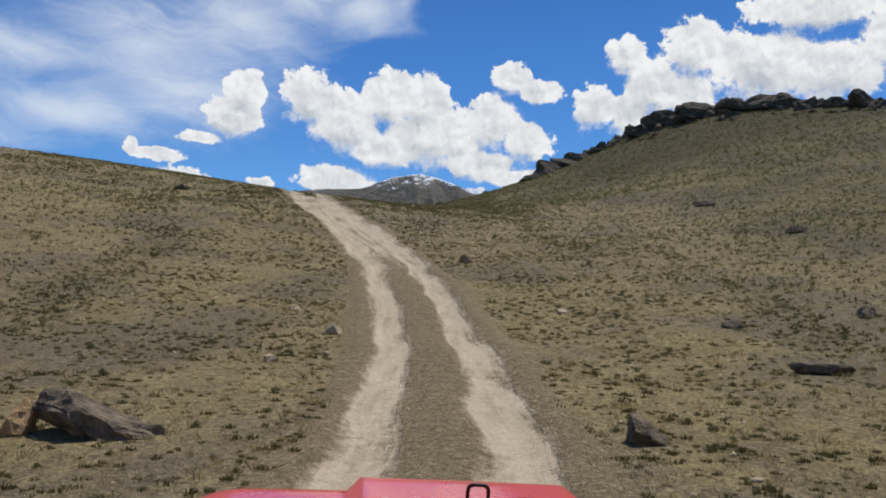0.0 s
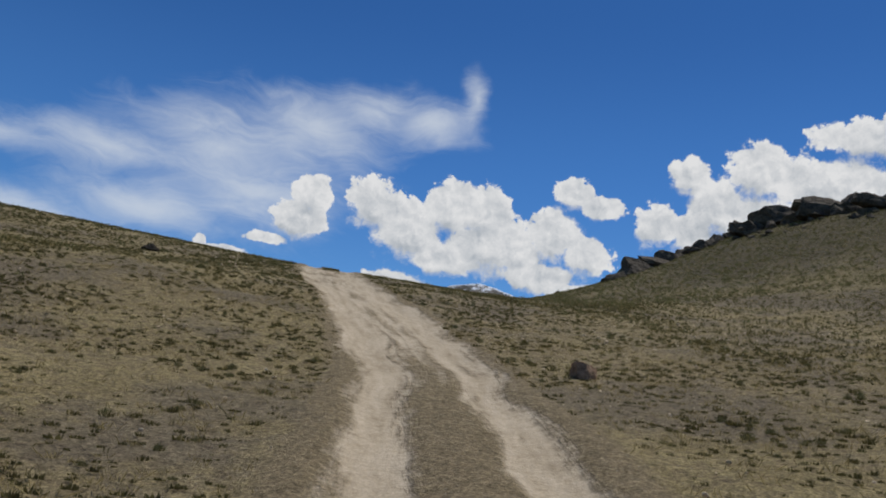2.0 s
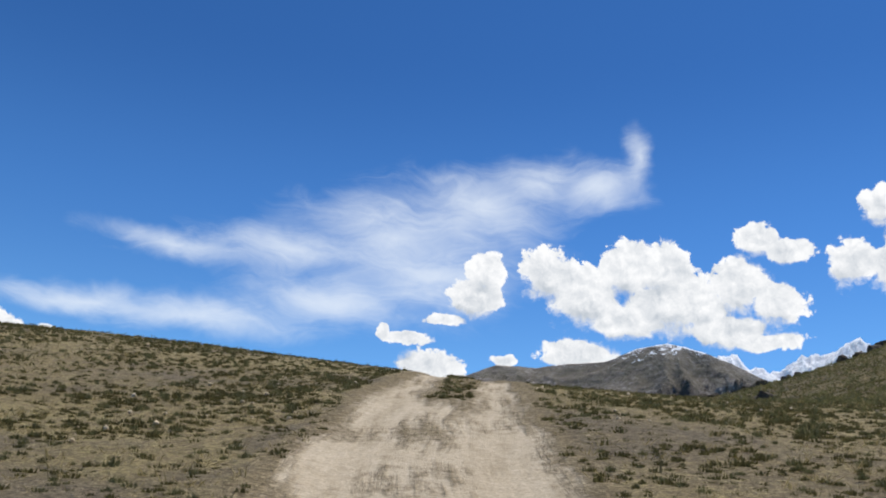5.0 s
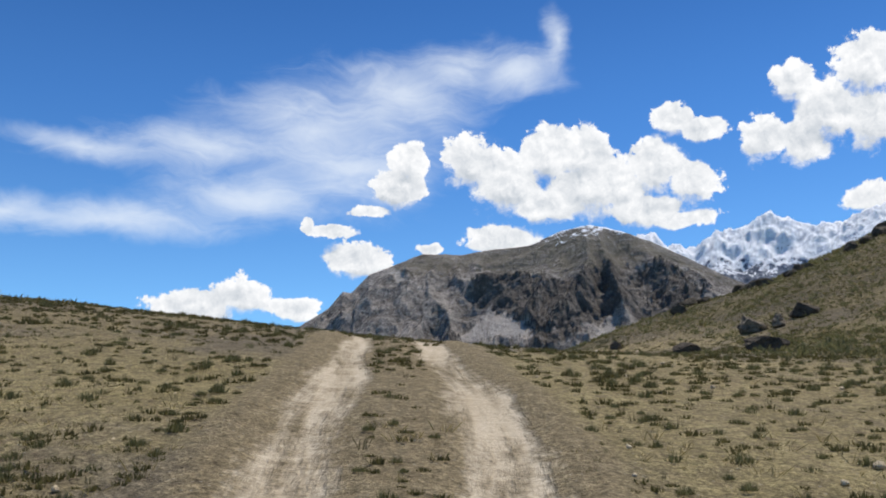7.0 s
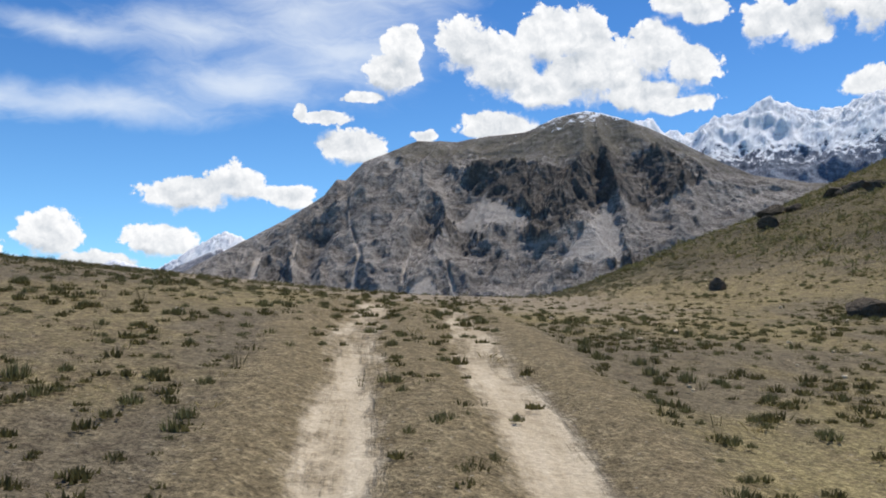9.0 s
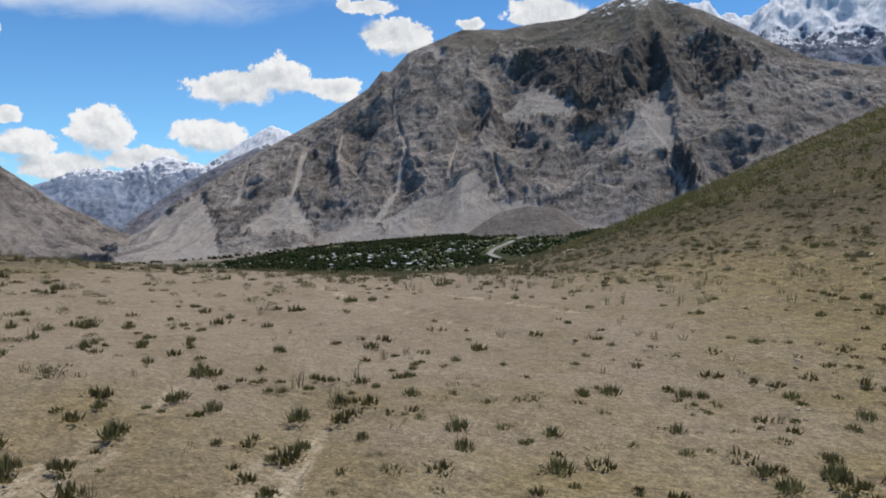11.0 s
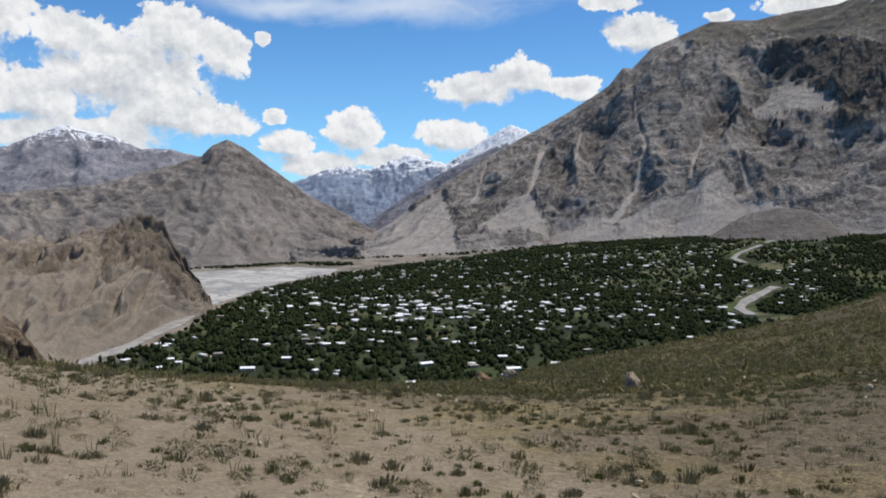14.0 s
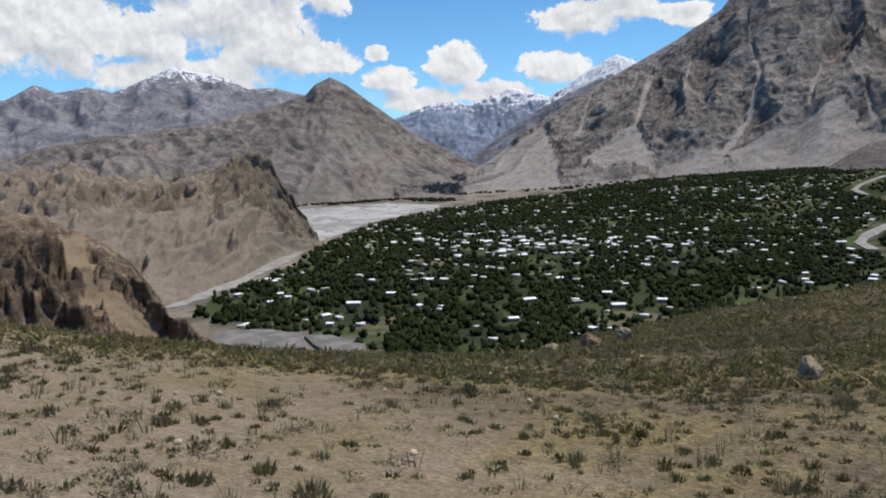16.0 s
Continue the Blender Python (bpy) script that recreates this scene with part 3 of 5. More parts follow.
def floor_material():
    k = Mat("orchard_fields", 0.95, specular=0.1)
    f = k.noise(0.05, 5, 0.6)
    cell = k.nt.nodes.new("ShaderNodeTexVoronoi")
    k.link(k.stretch(1.0, 0.6, 1.0), cell.inputs["Vector"])
    cell.inputs["Scale"].default_value = 0.024
    parcel = k.axis(0, cell.outputs["Color"])
    c = k.ramp(parcel, (0.2, (0.03, 0.036, 0.018)), (0.5, (0.05, 0.06, 0.026)), (0.8, (0.085, 0.105, 0.04)), (0.92, (0.15, 0.135, 0.075)))
    c = k.mix(k.step(f, 0.4, 0.7), c, (0.05, 0.062, 0.027))
    dry = k.ramp(k.noise(0.02, 7, 0.65), (0.35, (0.17, 0.14, 0.11)), (0.65, (0.29, 0.25, 0.2)))
    scrub = k.step(k.noise(0.011, 5, 0.6), 0.52, 0.6)
    dry = k.mix(k.math("MULTIPLY", scrub, 0.6), dry, (0.06, 0.065, 0.035))
    c = k.mix(k.attr("bare"), c, dry)
    return k.color(c)


FIELD = floor_material()
build_floor()


def mountain(name, label, crest, crest_d, foot_d, material, seed, az_step=0.12, rows=90, gully=0.05, rough=0.032, power=1.15, foot_z=None, jag=0.0, marks=None, back=1.25, crag=14.0, slant=0.5):
    """A mountain whose crest stands at the given bearings and heights (degrees from the look-out), with gullied faces."""
    c = np.array(crest, float)
    order = np.argsort(c[:, 0])
    az = np.arange(c[:, 0].min(), c[:, 0].max() + 1e-6, az_step)
    el = np.interp(az, c[order, 0], c[order, 1])
    v = np.r_[np.linspace(0, 1, rows), np.linspace(1.02, back, 14)]
    cd = np.interp(az, *np.array(crest_d, float).T) if isinstance(crest_d, list) else np.full(len(az), float(crest_d))
    fd = np.interp(az, *np.array(foot_d, float).T) if isinstance(foot_d, list) else np.full(len(az), float(foot_d))
    ga, gv = np.meshgrid(az, v, indexing="ij")
    gd = fd[:, None] + (cd - fd)[:, None] * gv
    fz = fan_rise(az, fd) - 3 if foot_z is None else np.full(len(az), float(foot_z))
    top = EYE.z + cd * np.tan(np.radians(el))
    up = np.minimum(gv, 1) ** power - np.clip(gv - 1, 0, 1) * 1.6
    size = np.mean(top - fz)
    h = (top - fz)[:, None]
    width = 2.0 * math.pi / 360 * float(cd.mean())
    along = ga * width / size
    run = gv * float(np.mean(np.hypot(cd - fd, top - fz))) / size
    n, g, mid = np.empty(ga.shape), np.empty(ga.shape), np.empty(ga.shape)
    for i in range(ga.shape[0]):
        for j in range(ga.shape[1]):
            p, q = along[i, j], run[i, j]
            wx, wy = noise.noise((p * 1.6, q * 1.6, seed + 2)), noise.noise((p * 1.6, q * 1.6, seed + 5))
            fx, fy = noise.noise((p * 9, q * 9, seed + 3)), noise.noise((p * 9, q * 9, seed + 4))
            pw, qw = p + 0.2 * wx + 0.03 * fx, q + 0.2 * wy + 0.03 * fy
            g[i, j] = 1 - abs(noise.noise((pw * 2.6 + q * slant, qw * 1.6 - pw * slant * 0.5, seed))) * 2
            mid[i, j] = noise.ridged_multi_fractal(((pw + qw * slant) * crag * 0.5, (qw - pw * slant * 0.6) * crag * 0.42, seed + 7), 0.75, 2.2, 5, 1.0, 2.0)
            n[i, j] = noise.fractal((p * crag * 2, q * crag * 2, seed + 9), 0.7, 2.1, 4)
    wave = np.clip(np.minimum(gv * 6, (1.0 - gv) * 9 + 0.12), 0, 1) * (gv <= 1.0)
    sight = np.degrees(np.arctan2(fz[:, None] + h * up - EYE.z, gd))
    marked = {key: marks[key](ga, gv, g, n, sight) if marks and key in marks else np.zeros(ga.shape) for key in ("scree", "cliff", "turf")}
    calm = (1 - 0.85 * np.clip(marked["scree"], 0, 1)) * (1 - 0.6 * marked["turf"]) * (1 + 0.9 * marked["cliff"])
    push = size * wave * (gully * (g - 0.4) * (0.4 + 0.6 * calm) + calm * rough * (mid - 1.1 + 0.5 * n))
    lean = np.arctan2(np.mean(top - fz), np.mean(cd - fd))
    z = fz[:, None] + h * up + push * np.cos(lean) + h * jag * n * (gv > 0.9)
    x, y = polar(ga, gd - push * np.sin(lean))
    faces = [f[::-1] for f in grid_faces(len(az), len(v))]
    ob = link_mesh(name, np.stack([x, y, z], -1).reshape(-1, 3).tolist(), faces, material)
    # hollow depth, which the rock colour turns into painted shade
    set_attr(ob, "gully", np.clip(0.95 - mid * 0.4, 0, 1))
    for key in ("scree", "cliff", "turf"):
        set_attr(ob, key, marked[key])
    return tagged(ob, label, "mountain", kind="structure")


def patch(a, e, n, ring, ragged=0.35):
    """1 inside a ring of (bearing, height) with a ragged outline."""
    return inside(ring, a + ragged * n, e - ragged * 0.6 * n).astype(float)


def chute(a, e, n, line, ragged=0.12):
    """1 along a line of (bearing, height, half width)."""
    out = np.zeros(a.shape)
    for (a0, e0, w0), (a1, e1, w1) in zip(line[:-1], line[1:]):
        u = np.clip(((a - a0) * (a1 - a0) + (e - e0) * (e1 - e0)) / ((a1 - a0) ** 2 + (e1 - e0) ** 2), 0, 1)
        off = np.hypot(a - a0 - u * (a1 - a0), e - e0 - u * (e1 - e0)) + ragged * np.abs(n)
        w = w0 + (w1 - w0) * u
        out = np.maximum(out, 1 - ease(off, w * 0.6, w * 1.2))
    return out


# the great mountain's scree, dark cliffs, a painted shaded bank and grassy shoulder: bearing and height from the
# look-out
CHUTES = [
    [(17.6, 7.4, 0.08), (17.3, 5.5, 0.13), (16.7, 4.2, 0.16), (17.5, 1.4, 0.2), (18.8, -0.6, 0.34)],
    [(1.0, 7.0, 0.1), (1.2, 5.5, 0.14), (-0.2, 4.0, 0.22), (-0.8, 2.3, 0.26), (-1.5, 0.8, 0.34)],
    [(23.4, 3.8, 0.3), (24.2, 1.0, 0.16), (24.8, 0.2, 0.3)],
    [(20.9, 5.0, 0.1), (21.3, 3.0, 0.16)], [(13.4, 4.6, 0.1), (13.9, 2.2, 0.2)], [(27.0, 2.8, 0.08), (27.8, 0.8, 0.16)], [(11.0, 3.4, 0.1), (10.4, 1.2, 0.25)],
    [(15.2, 10.9, 0.3), (14.4, 10.0, 0.4)],
]
FANS = [
    [(8.7, 7.9), (7.2, 7.7), (4.1, 5.8), (7.0, 5.7), (10.6, 6.0)], [(0.6, 7.1), (0.0, 7.0), (-1.1, 3.4), (3.7, 3.3)],
    [(30.1, 1.3), (29.6, 0.2), (28.8, -1.8), (33.6, -2.6), (33.3, -1.2)], [(24.8, 0.9), (24.0, 0.9), (22.8, -1.5), (28.1, -1.7)],
    [(12.1, 2.6), (14.0, 1.4), (18.6, -0.7), (18.0, -1.6), (5.4, -1.6), (8.0, 0.2), (10.7, 0.6)], [(19.0, -0.3), (22.6, -0.5), (23.0, -2.2), (18.0, -2.2)],
    [(34.5, -1.0), (33.0, 0.2), (31.0, -0.6), (29.0, -2.0), (29.0, -4.0), (36.0, -4.0)],
]
CLIFFS_AND_SHADE = [
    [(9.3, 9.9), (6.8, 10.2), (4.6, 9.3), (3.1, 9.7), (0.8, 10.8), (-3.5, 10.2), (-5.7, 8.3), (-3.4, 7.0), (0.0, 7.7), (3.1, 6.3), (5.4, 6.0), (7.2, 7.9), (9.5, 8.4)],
    # last ring paints the shaded bank right of the second chute
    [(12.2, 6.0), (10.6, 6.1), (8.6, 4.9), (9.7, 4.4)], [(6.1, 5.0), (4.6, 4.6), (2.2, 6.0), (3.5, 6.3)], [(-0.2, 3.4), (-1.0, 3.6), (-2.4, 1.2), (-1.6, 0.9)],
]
SHOULDER = [(-32, 4.0), (-11.9, 7.8), (-5.9, 9.6), (-2.4, 10.9), (3.1, 10.2), (6.6, 9.9), (8.7, 10.3), (13.6, 10.1), (16.1, 11.3), (18, 12.5), (40, 14)]


def main_scree(a, v, g, n, e):
    lobe = np.array([noise.noise((float(t) * 0.45, 5.0, 0.0)) for t in a[:, 0]])[:, None]
    out = ease(0.06 + 0.1 * lobe - v + n * 0.03, 0, 0.04) * 0.6
    for ring in FANS:
        out = np.maximum(out, patch(a, e, n, ring) * (0.55 + 0.3 * np.clip(g, -1, 1)))
    for line in CHUTES:
        out = np.maximum(out, chute(a, e, n, line))
    return np.clip(out, 0, 1)


def main_cliff_and_shade(a, v, g, n, e):
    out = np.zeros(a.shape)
    for ring in CLIFFS_AND_SHADE:
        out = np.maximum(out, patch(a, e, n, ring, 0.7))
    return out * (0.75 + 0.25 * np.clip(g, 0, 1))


def main_turf(a, v, g, n, e):
    p = np.array(SHOULDER)
    return 0.8 * ease(e + 0.9 * n + 0.3 * g - np.interp(a, p[:, 0], p[:, 1]), -0.1, 0.6) * (1 - ease(v, 0.96, 1.0) * 0.5)


MAIN_CREST = [(40, -2.9), (36.5, -2.2), (33.5, -0.9), (30.2, 1.6), (27.3, 3.5), (24.1, 5.2), (21.8, 6.4), (19.2, 8.1), (18.3, 9.2), (17.7, 9.1), (16.5, 10.4),
              (14.4, 11.2), (12.9, 11.8), (10.2, 11.7), (7.9, 12.1), (5.6, 12.3), (3.6, 13.1), (1.5, 13.5), (-0.7, 13.0), (-2.5, 12.2), (-4.6, 11.2),
              (-7.0, 9.8), (-9.0, 8.8), (-12.2, 8.1), (-20, 7.6), (-32, 7.0)]
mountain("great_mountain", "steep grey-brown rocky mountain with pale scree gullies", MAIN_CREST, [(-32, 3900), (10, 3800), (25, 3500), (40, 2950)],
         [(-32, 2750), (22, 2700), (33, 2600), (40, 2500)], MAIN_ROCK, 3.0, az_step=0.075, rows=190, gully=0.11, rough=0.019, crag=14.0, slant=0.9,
         marks={"scree": main_scree, "cliff": main_cliff_and_shade, "turf": main_turf})
mountain("cone_mountain", "brown pointed mountain above the river plain",
         [(76, -6.0), (68, -2.0), (62, 0.2), (58, 1.0), (52, 1.6), (49.2, 2.4), (45.6, 3.5), (44.9, 4.2), (44.0, 4.6), (43.1, 4.2), (42.0, 3.4), (40.2, 2.1), (38.7, 1.0), (36.9, 0.1), (34.0, -1.6)],
         3300, [(34, 2700), (46, 2300), (76, 2300)], CONE_ROCK, 11.0, az_step=0.1, rows=110, rough=0.03, gully=0.15, crag=10.0, slant=-0.5,
         marks={"scree": lambda a, v, g, n, e: ease(0.55 - v + 0.25 * g, 0, 0.25) * 0.4})
# the far ranges carry their haze in the rock colour
mountain("left_range", "mountain range with snow patches under the clouds, blue-grey from painted haze",
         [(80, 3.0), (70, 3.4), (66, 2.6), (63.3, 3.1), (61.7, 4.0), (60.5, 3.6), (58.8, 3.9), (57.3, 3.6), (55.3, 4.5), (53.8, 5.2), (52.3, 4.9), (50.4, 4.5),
          (49.2, 3.9), (47.4, 3.9), (45.6, 3.5), (42, 2.0)], 4300, 2900, HAZY_RANGE_ROCK, 21.0, az_step=0.12, rows=90, rough=0.03, gully=0.13, crag=10.0, slant=0.7)
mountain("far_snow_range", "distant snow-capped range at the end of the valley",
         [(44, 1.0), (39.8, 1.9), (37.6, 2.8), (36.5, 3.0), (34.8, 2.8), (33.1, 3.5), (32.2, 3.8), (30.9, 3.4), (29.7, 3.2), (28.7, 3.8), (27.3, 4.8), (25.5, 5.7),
          (24.6, 5.4), (23.1, 4.5), (20, 3.0)], 4780, 4100, HAZY_SNOW_ROCK, 31.0, az_step=0.1, rows=50, jag=0.02, back=1.02)
mountain("blue_ridge", "dark ridge below the far snow, blue-grey from painted haze",
         [(35.5, -1.4), (34.6, -0.5), (32.4, 1.1), (30.2, 2.5), (28.4, 3.4), (25.9, 4.6), (22, 4.0)], 4300, 3900, HAZY_RANGE_ROCK, 37.0, az_step=0.15, rows=40)
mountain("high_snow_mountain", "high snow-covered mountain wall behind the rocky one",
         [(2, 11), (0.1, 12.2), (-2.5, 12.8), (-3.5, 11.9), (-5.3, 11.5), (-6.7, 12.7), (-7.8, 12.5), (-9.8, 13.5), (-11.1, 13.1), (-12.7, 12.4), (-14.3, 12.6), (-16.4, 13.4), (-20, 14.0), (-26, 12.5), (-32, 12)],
         4750, 3000, HAZY_HIGH_SNOW, 41.0, az_step=0.08, rows=130, foot_z=-100, jag=0.02, back=1.02, gully=0.06, rough=0.026, crag=9.0, slant=0.9)
TAN_CLIFF = [(51.6, -1.8), (50, -0.6), (48, -0.6), (46, -4.3), (45.0, -6.4), (47.0, -6.0), (48.6, -4.2), (50.6, -3.6), (51.6, -4.8)]
TAN_TRACK = [(58.4, -4.7, 0.1), (55.8, -4.4, 0.1), (53.4, -3.7, 0.1), (52.4, -3.1, 0.12)]
mountain("tan_hill", "tan eroded hill with a cliff above the river",
         [(85, -1.0), (72, -1.1), (63.8, -1.2), (62.0, -1.0), (59.8, -0.9), (58.8, -1.7), (56.0, -2.0), (53.3, -1.7), (51.2, -1.2), (49.4, -0.6), (48.0, -1.1), (47.3, -2.8), (46.3, -4.5), (45.6, -5.8), (45.0, -6.5)],
         [(45, 1380), (48, 1480), (52, 1500), (85, 1500)], [(45, 1320), (47.5, 1220), (50, 1040), (54, 890), (60, 700), (85, 600)], TAN_ROCK, 51.0, az_step=0.09, rows=130, power=0.75, rough=0.07, gully=0.26, crag=7.0, slant=0.5,
         marks={"cliff": lambda a, v, g, n, e: 0.55 * np.maximum(patch(a, e, n, TAN_CLIFF, 0.5) * (0.4 + 0.6 * ease(g, -0.2, 0.5)), patch(a, e, n, [(60.2, -3.2), (58.0, -2.6), (57.6, -3.6), (59.4, -4.2)], 0.6)),
                "scree": lambda a, v, g, n, e: np.maximum(chute(a, e, n, TAN_TRACK, 0.03), ease(-e, 3.6, 4.6) * (0.5 + 0.25 * n) * (1 - patch(a, e, n, TAN_CLIFF)))})
mountain("moraine_mound", "smooth dark grey gravel mound at the mountain foot",
         [(14.0, -2.0), (12.6, -1.4), (11.6, -0.7), (10.6, -0.1), (8.7, 0.3), (6.8, 0.1), (5.9, -0.5), (5.0, -1.2), (3.6, -2.0)], 2680, 2480, MOUND_ROCK, 71.0, az_step=0.1, rows=24, rough=0.02, gully=0.05, power=0.8, crag=5.0, foot_z=-70, back=1.5)
RED_STREAK = [(61.4, -5.2), (59.6, -5.3), (58.6, -7.6), (57.2, -9.6), (54.6, -11.8), (56.6, -12.6), (59.6, -9.4), (60.8, -7.4)]
mountain("red_hill", "red-brown rocky hill with a tan crest",
         [(90, -2.0), (70, -3.0), (64.0, -3.7), (62.2, -3.6), (60.1, -4.7), (58.5, -5.5), (56.9, -6.7), (55.3, -8.9), (54.7, -10.3), (53.7, -11.0), (51.5, -12.6), (50, -19)],
         230, [(51, 215), (60, 130), (90, 120)], RED_ROCK, 61.0, az_step=0.12, rows=110, power=0.7, foot_z=-75, rough=0.055, gully=0.1, crag=8.0, slant=0.8,
         marks={"cliff": lambda a, v, g, n, e: ease(n + 0.6 * g - 0.5 * (v - 0.6), -0.2, 0.3) * 0.7 * (1 - ease(v, 0.8, 0.95)) * (1 - patch(a, e, n, RED_STREAK, 0.8)),
                "scree": lambda a, v, g, n, e: 0.8 * patch(a, e, n, RED_STREAK, 0.8)})
# ---- loose things on the hill ----
def part(name, bm, material, parent=None, label="", smooth_it=True):
    me = bpy.data.meshes.new(name)
    bm.to_mesh(me)
    bm.free()
    me.materials.append(material)
    if smooth_it:
        me.polygons.foreach_set("use_smooth", [True] * len(me.polygons))
    ob = new(name, me)
    if parent is not None:
        ob.parent = parent
    if label:
        ob["label"] = label
    return ob


def thing(name, label, category, m, group=""):
    ob = new(name)
    ob.matrix_world = m
    return tagged(ob, label, category, group)


def ground_z(x, y):
    return float(hill_height(np.array([x]), np.array([y]))[0]) + noise.noise((x * 0.07, y * 0.07, 7.0)) * 0.18


ROCK_DARK = boulder_material("dark_weathered_rock", (0.045, 0.036, 0.026), (0.34, 0.27, 0.185))
ROCK_PALE = boulder_material("pale_limestone", (0.5, 0.38, 0.23), (0.8, 0.66, 0.45))
ROCK_TAN = boulder_material("ochre_stone", (0.36, 0.22, 0.1), (0.74, 0.52, 0.27))
ROCK_RUST = boulder_material("rusty_rock", (0.12, 0.07, 0.04), (0.5, 0.33, 0.2), 0.6)
ROCK_MOTTLED = boulder_material("mottled_grey_rock", (0.11, 0.08, 0.052), (0.66, 0.53, 0.36), 0.5)
ROCK_RIDGE = boulder_material("dark_ridge_rock", (0.03, 0.024, 0.018), (0.16, 0.125, 0.085), 2.5)


def rock_mesh(w, d, h, seed, detail=3, flatness=0.5):
    """An angular, chipped boulder with a flat underside, its base at z 0."""
    rnd = random.Random(seed)
    bm = bmesh.new()
    bmesh.ops.create_icosphere(bm, subdivisions=detail, radius=1.0)
    cuts = []
    for _ in range(13):
        n = Vector((rnd.gauss(0, 1), rnd.gauss(0, 1), rnd.gauss(0.3, 0.8))).normalized()
        cuts.append((n, rnd.uniform(0.42, 0.85)))
    off = rnd.random() * 50
    for v in bm.verts:
        p = v.co.copy()
        for n, k in cuts:
            over = p.dot(n) - k
            if over > 0:
                p -= n * over * 0.97
        p *= 1 + 0.13 * noise.fractal(p * 2.9 + Vector((off, 0, 0)), 0.7, 2.1, 5)
        if p.z < -0.35:
            p.z = -0.35 + (p.z + 0.35) * 0.15
        v.co = Vector((p.x * w / 1.7, p.y * d / 1.7, (p.z + 0.4) * h / 1.15))
    return bm


def boulder(name, label, x, y, w, d, h, turn, material, seed, detail=3, sink=0.12, group=""):
    ob = part(name, rock_mesh(w, d, h, seed, detail), material, smooth_it=False)
    ob.matrix_world = pose(x, y, ground_z(x, y) - sink * h, 0, 0, turn)
    return tagged(ob, label, "rock", group)


slab = boulder("boulder", "dark grey-brown angular boulder lying in dry grass", -3.95, 10.1, 1.75, 0.8, 0.46, -6, ROCK_DARK, 8, 4)
slab.matrix_world = slab.matrix_world @ pose(0, 0, 0.02, 6, 13, 0)
boulder("boulder", "small dark stone beside the angular boulder", -3.25, 10.0, 0.5, 0.32, 0.2, 5, ROCK_DARK, 9)
boulder("boulder", "ochre tan stone leaning by the dark boulder", -4.75, 10.15, 0.42, 0.36, 0.4, 30, ROCK_TAN, 7)
boulder("boulder", "rounded dark boulder with a pale top by the track", 2.35, 9.9, 0.62, 0.5, 0.3, 15, ROCK_DARK, 12, 4)
boulder("boulder", "pale triangular stone near the track", -2.25, 18.75, 0.4, 0.34, 0.22, 20, ROCK_PALE, 14)
boulder("boulder", "pale flat stone in the grass", -2.9, 15.3, 0.36, 0.28, 0.12, 40, ROCK_PALE, 15)
boulder("boulder", "pale stone on the slope", -3.7, 22.0, 0.36, 0.3, 0.15, 70, ROCK_PALE, 16)
boulder("boulder", "brown stone on the verge of the track", 0.85, 32.1, 0.5, 0.42, 0.34, 10, ROCK_RUST, 18)
boulder("boulder", "dark stone half buried in dry grass", 6.5, 19.4, 0.5, 0.4, 0.25, 0, ROCK_DARK, 21)
boulder("boulder", "long low dark stone on the slope", 6.6, 14.8, 0.95, 0.4, 0.25, -10, ROCK_DARK, 22)
boulder("boulder", "flat pale stone on the grass", 3.1, 22.1, 0.35, 0.25, 0.12, 0, ROCK_PALE, 23)
boulder("boulder", "dark stone on the slope", 9.9, 20.0, 0.6, 0.4, 0.25, 0, ROCK_DARK, 24)
boulder("boulder", "dark rock on the skyline of the slope", -16.8, 53.5, 0.9, 0.6, 0.4, 0, ROCK_RIDGE, 25)
boulder("boulder", "dark outcrop stone on the grassy slope", 14.7, 35.2, 1.0, 0.6, 0.4, 0, ROCK_RIDGE, 26)
boulder("boulder", "dark outcrop stone on the grassy slope", 16.7, 54.2, 1.6, 0.9, 0.5, 0, ROCK_RIDGE, 27)
boulder("boulder", "large dark rock at the foot of the hill", -4.6, 76.4, 1.0, 0.7, 0.55, 10, ROCK_RIDGE, 31, 4)
boulder("boulder", "reddish rock heap on the hill flank", -3.6, 85.6, 1.6, 1.0, 0.6, 30, ROCK_DARK, 32, 4)
boulder("boulder", "grey stone beside the reddish rock", -2.7, 85.4, 0.9, 0.6, 0.5, 60, ROCK_DARK, 33)
boulder("boulder", "dark low stone in the turf", -6.3, 81.0, 0.9, 0.6, 0.35, 0, ROCK_RIDGE, 34)
boulder("boulder", "dark stone in the turf", -8.3, 86.9, 0.6, 0.5, 0.35, 40, ROCK_RIDGE, 35)
boulder("boulder", "dark rock on the hill flank", -1.5, 86.5, 1.1, 0.8, 0.6, 0, ROCK_RIDGE, 36)
boulder("boulder", "grey mottled boulder with a shrub beside it", -20.9, 102.0, 0.42, 0.34, 0.3, 20, ROCK_MOTTLED, 43, 3)
boulder("boulder", "rust-coloured rock on the rim above the valley", -28.4, 108.2, 0.55, 0.4, 0.36, 0, ROCK_MOTTLED, 42, 4)
boulder("boulder", "rust-coloured rock on the rim above the valley", -27.5, 108.6, 0.6, 0.45, 0.36, 50, ROCK_RUST, 43, 4)
boulder("boulder", "small white stone on the rim", -29.1, 108.6, 0.42, 0.3, 0.16, 0, ROCK_PALE, 44)
boulder("boulder", "pale block on the rim above the valley", -27.9, 111.3, 0.62, 0.5, 0.42, 0, ROCK_MOTTLED, 45, 4)


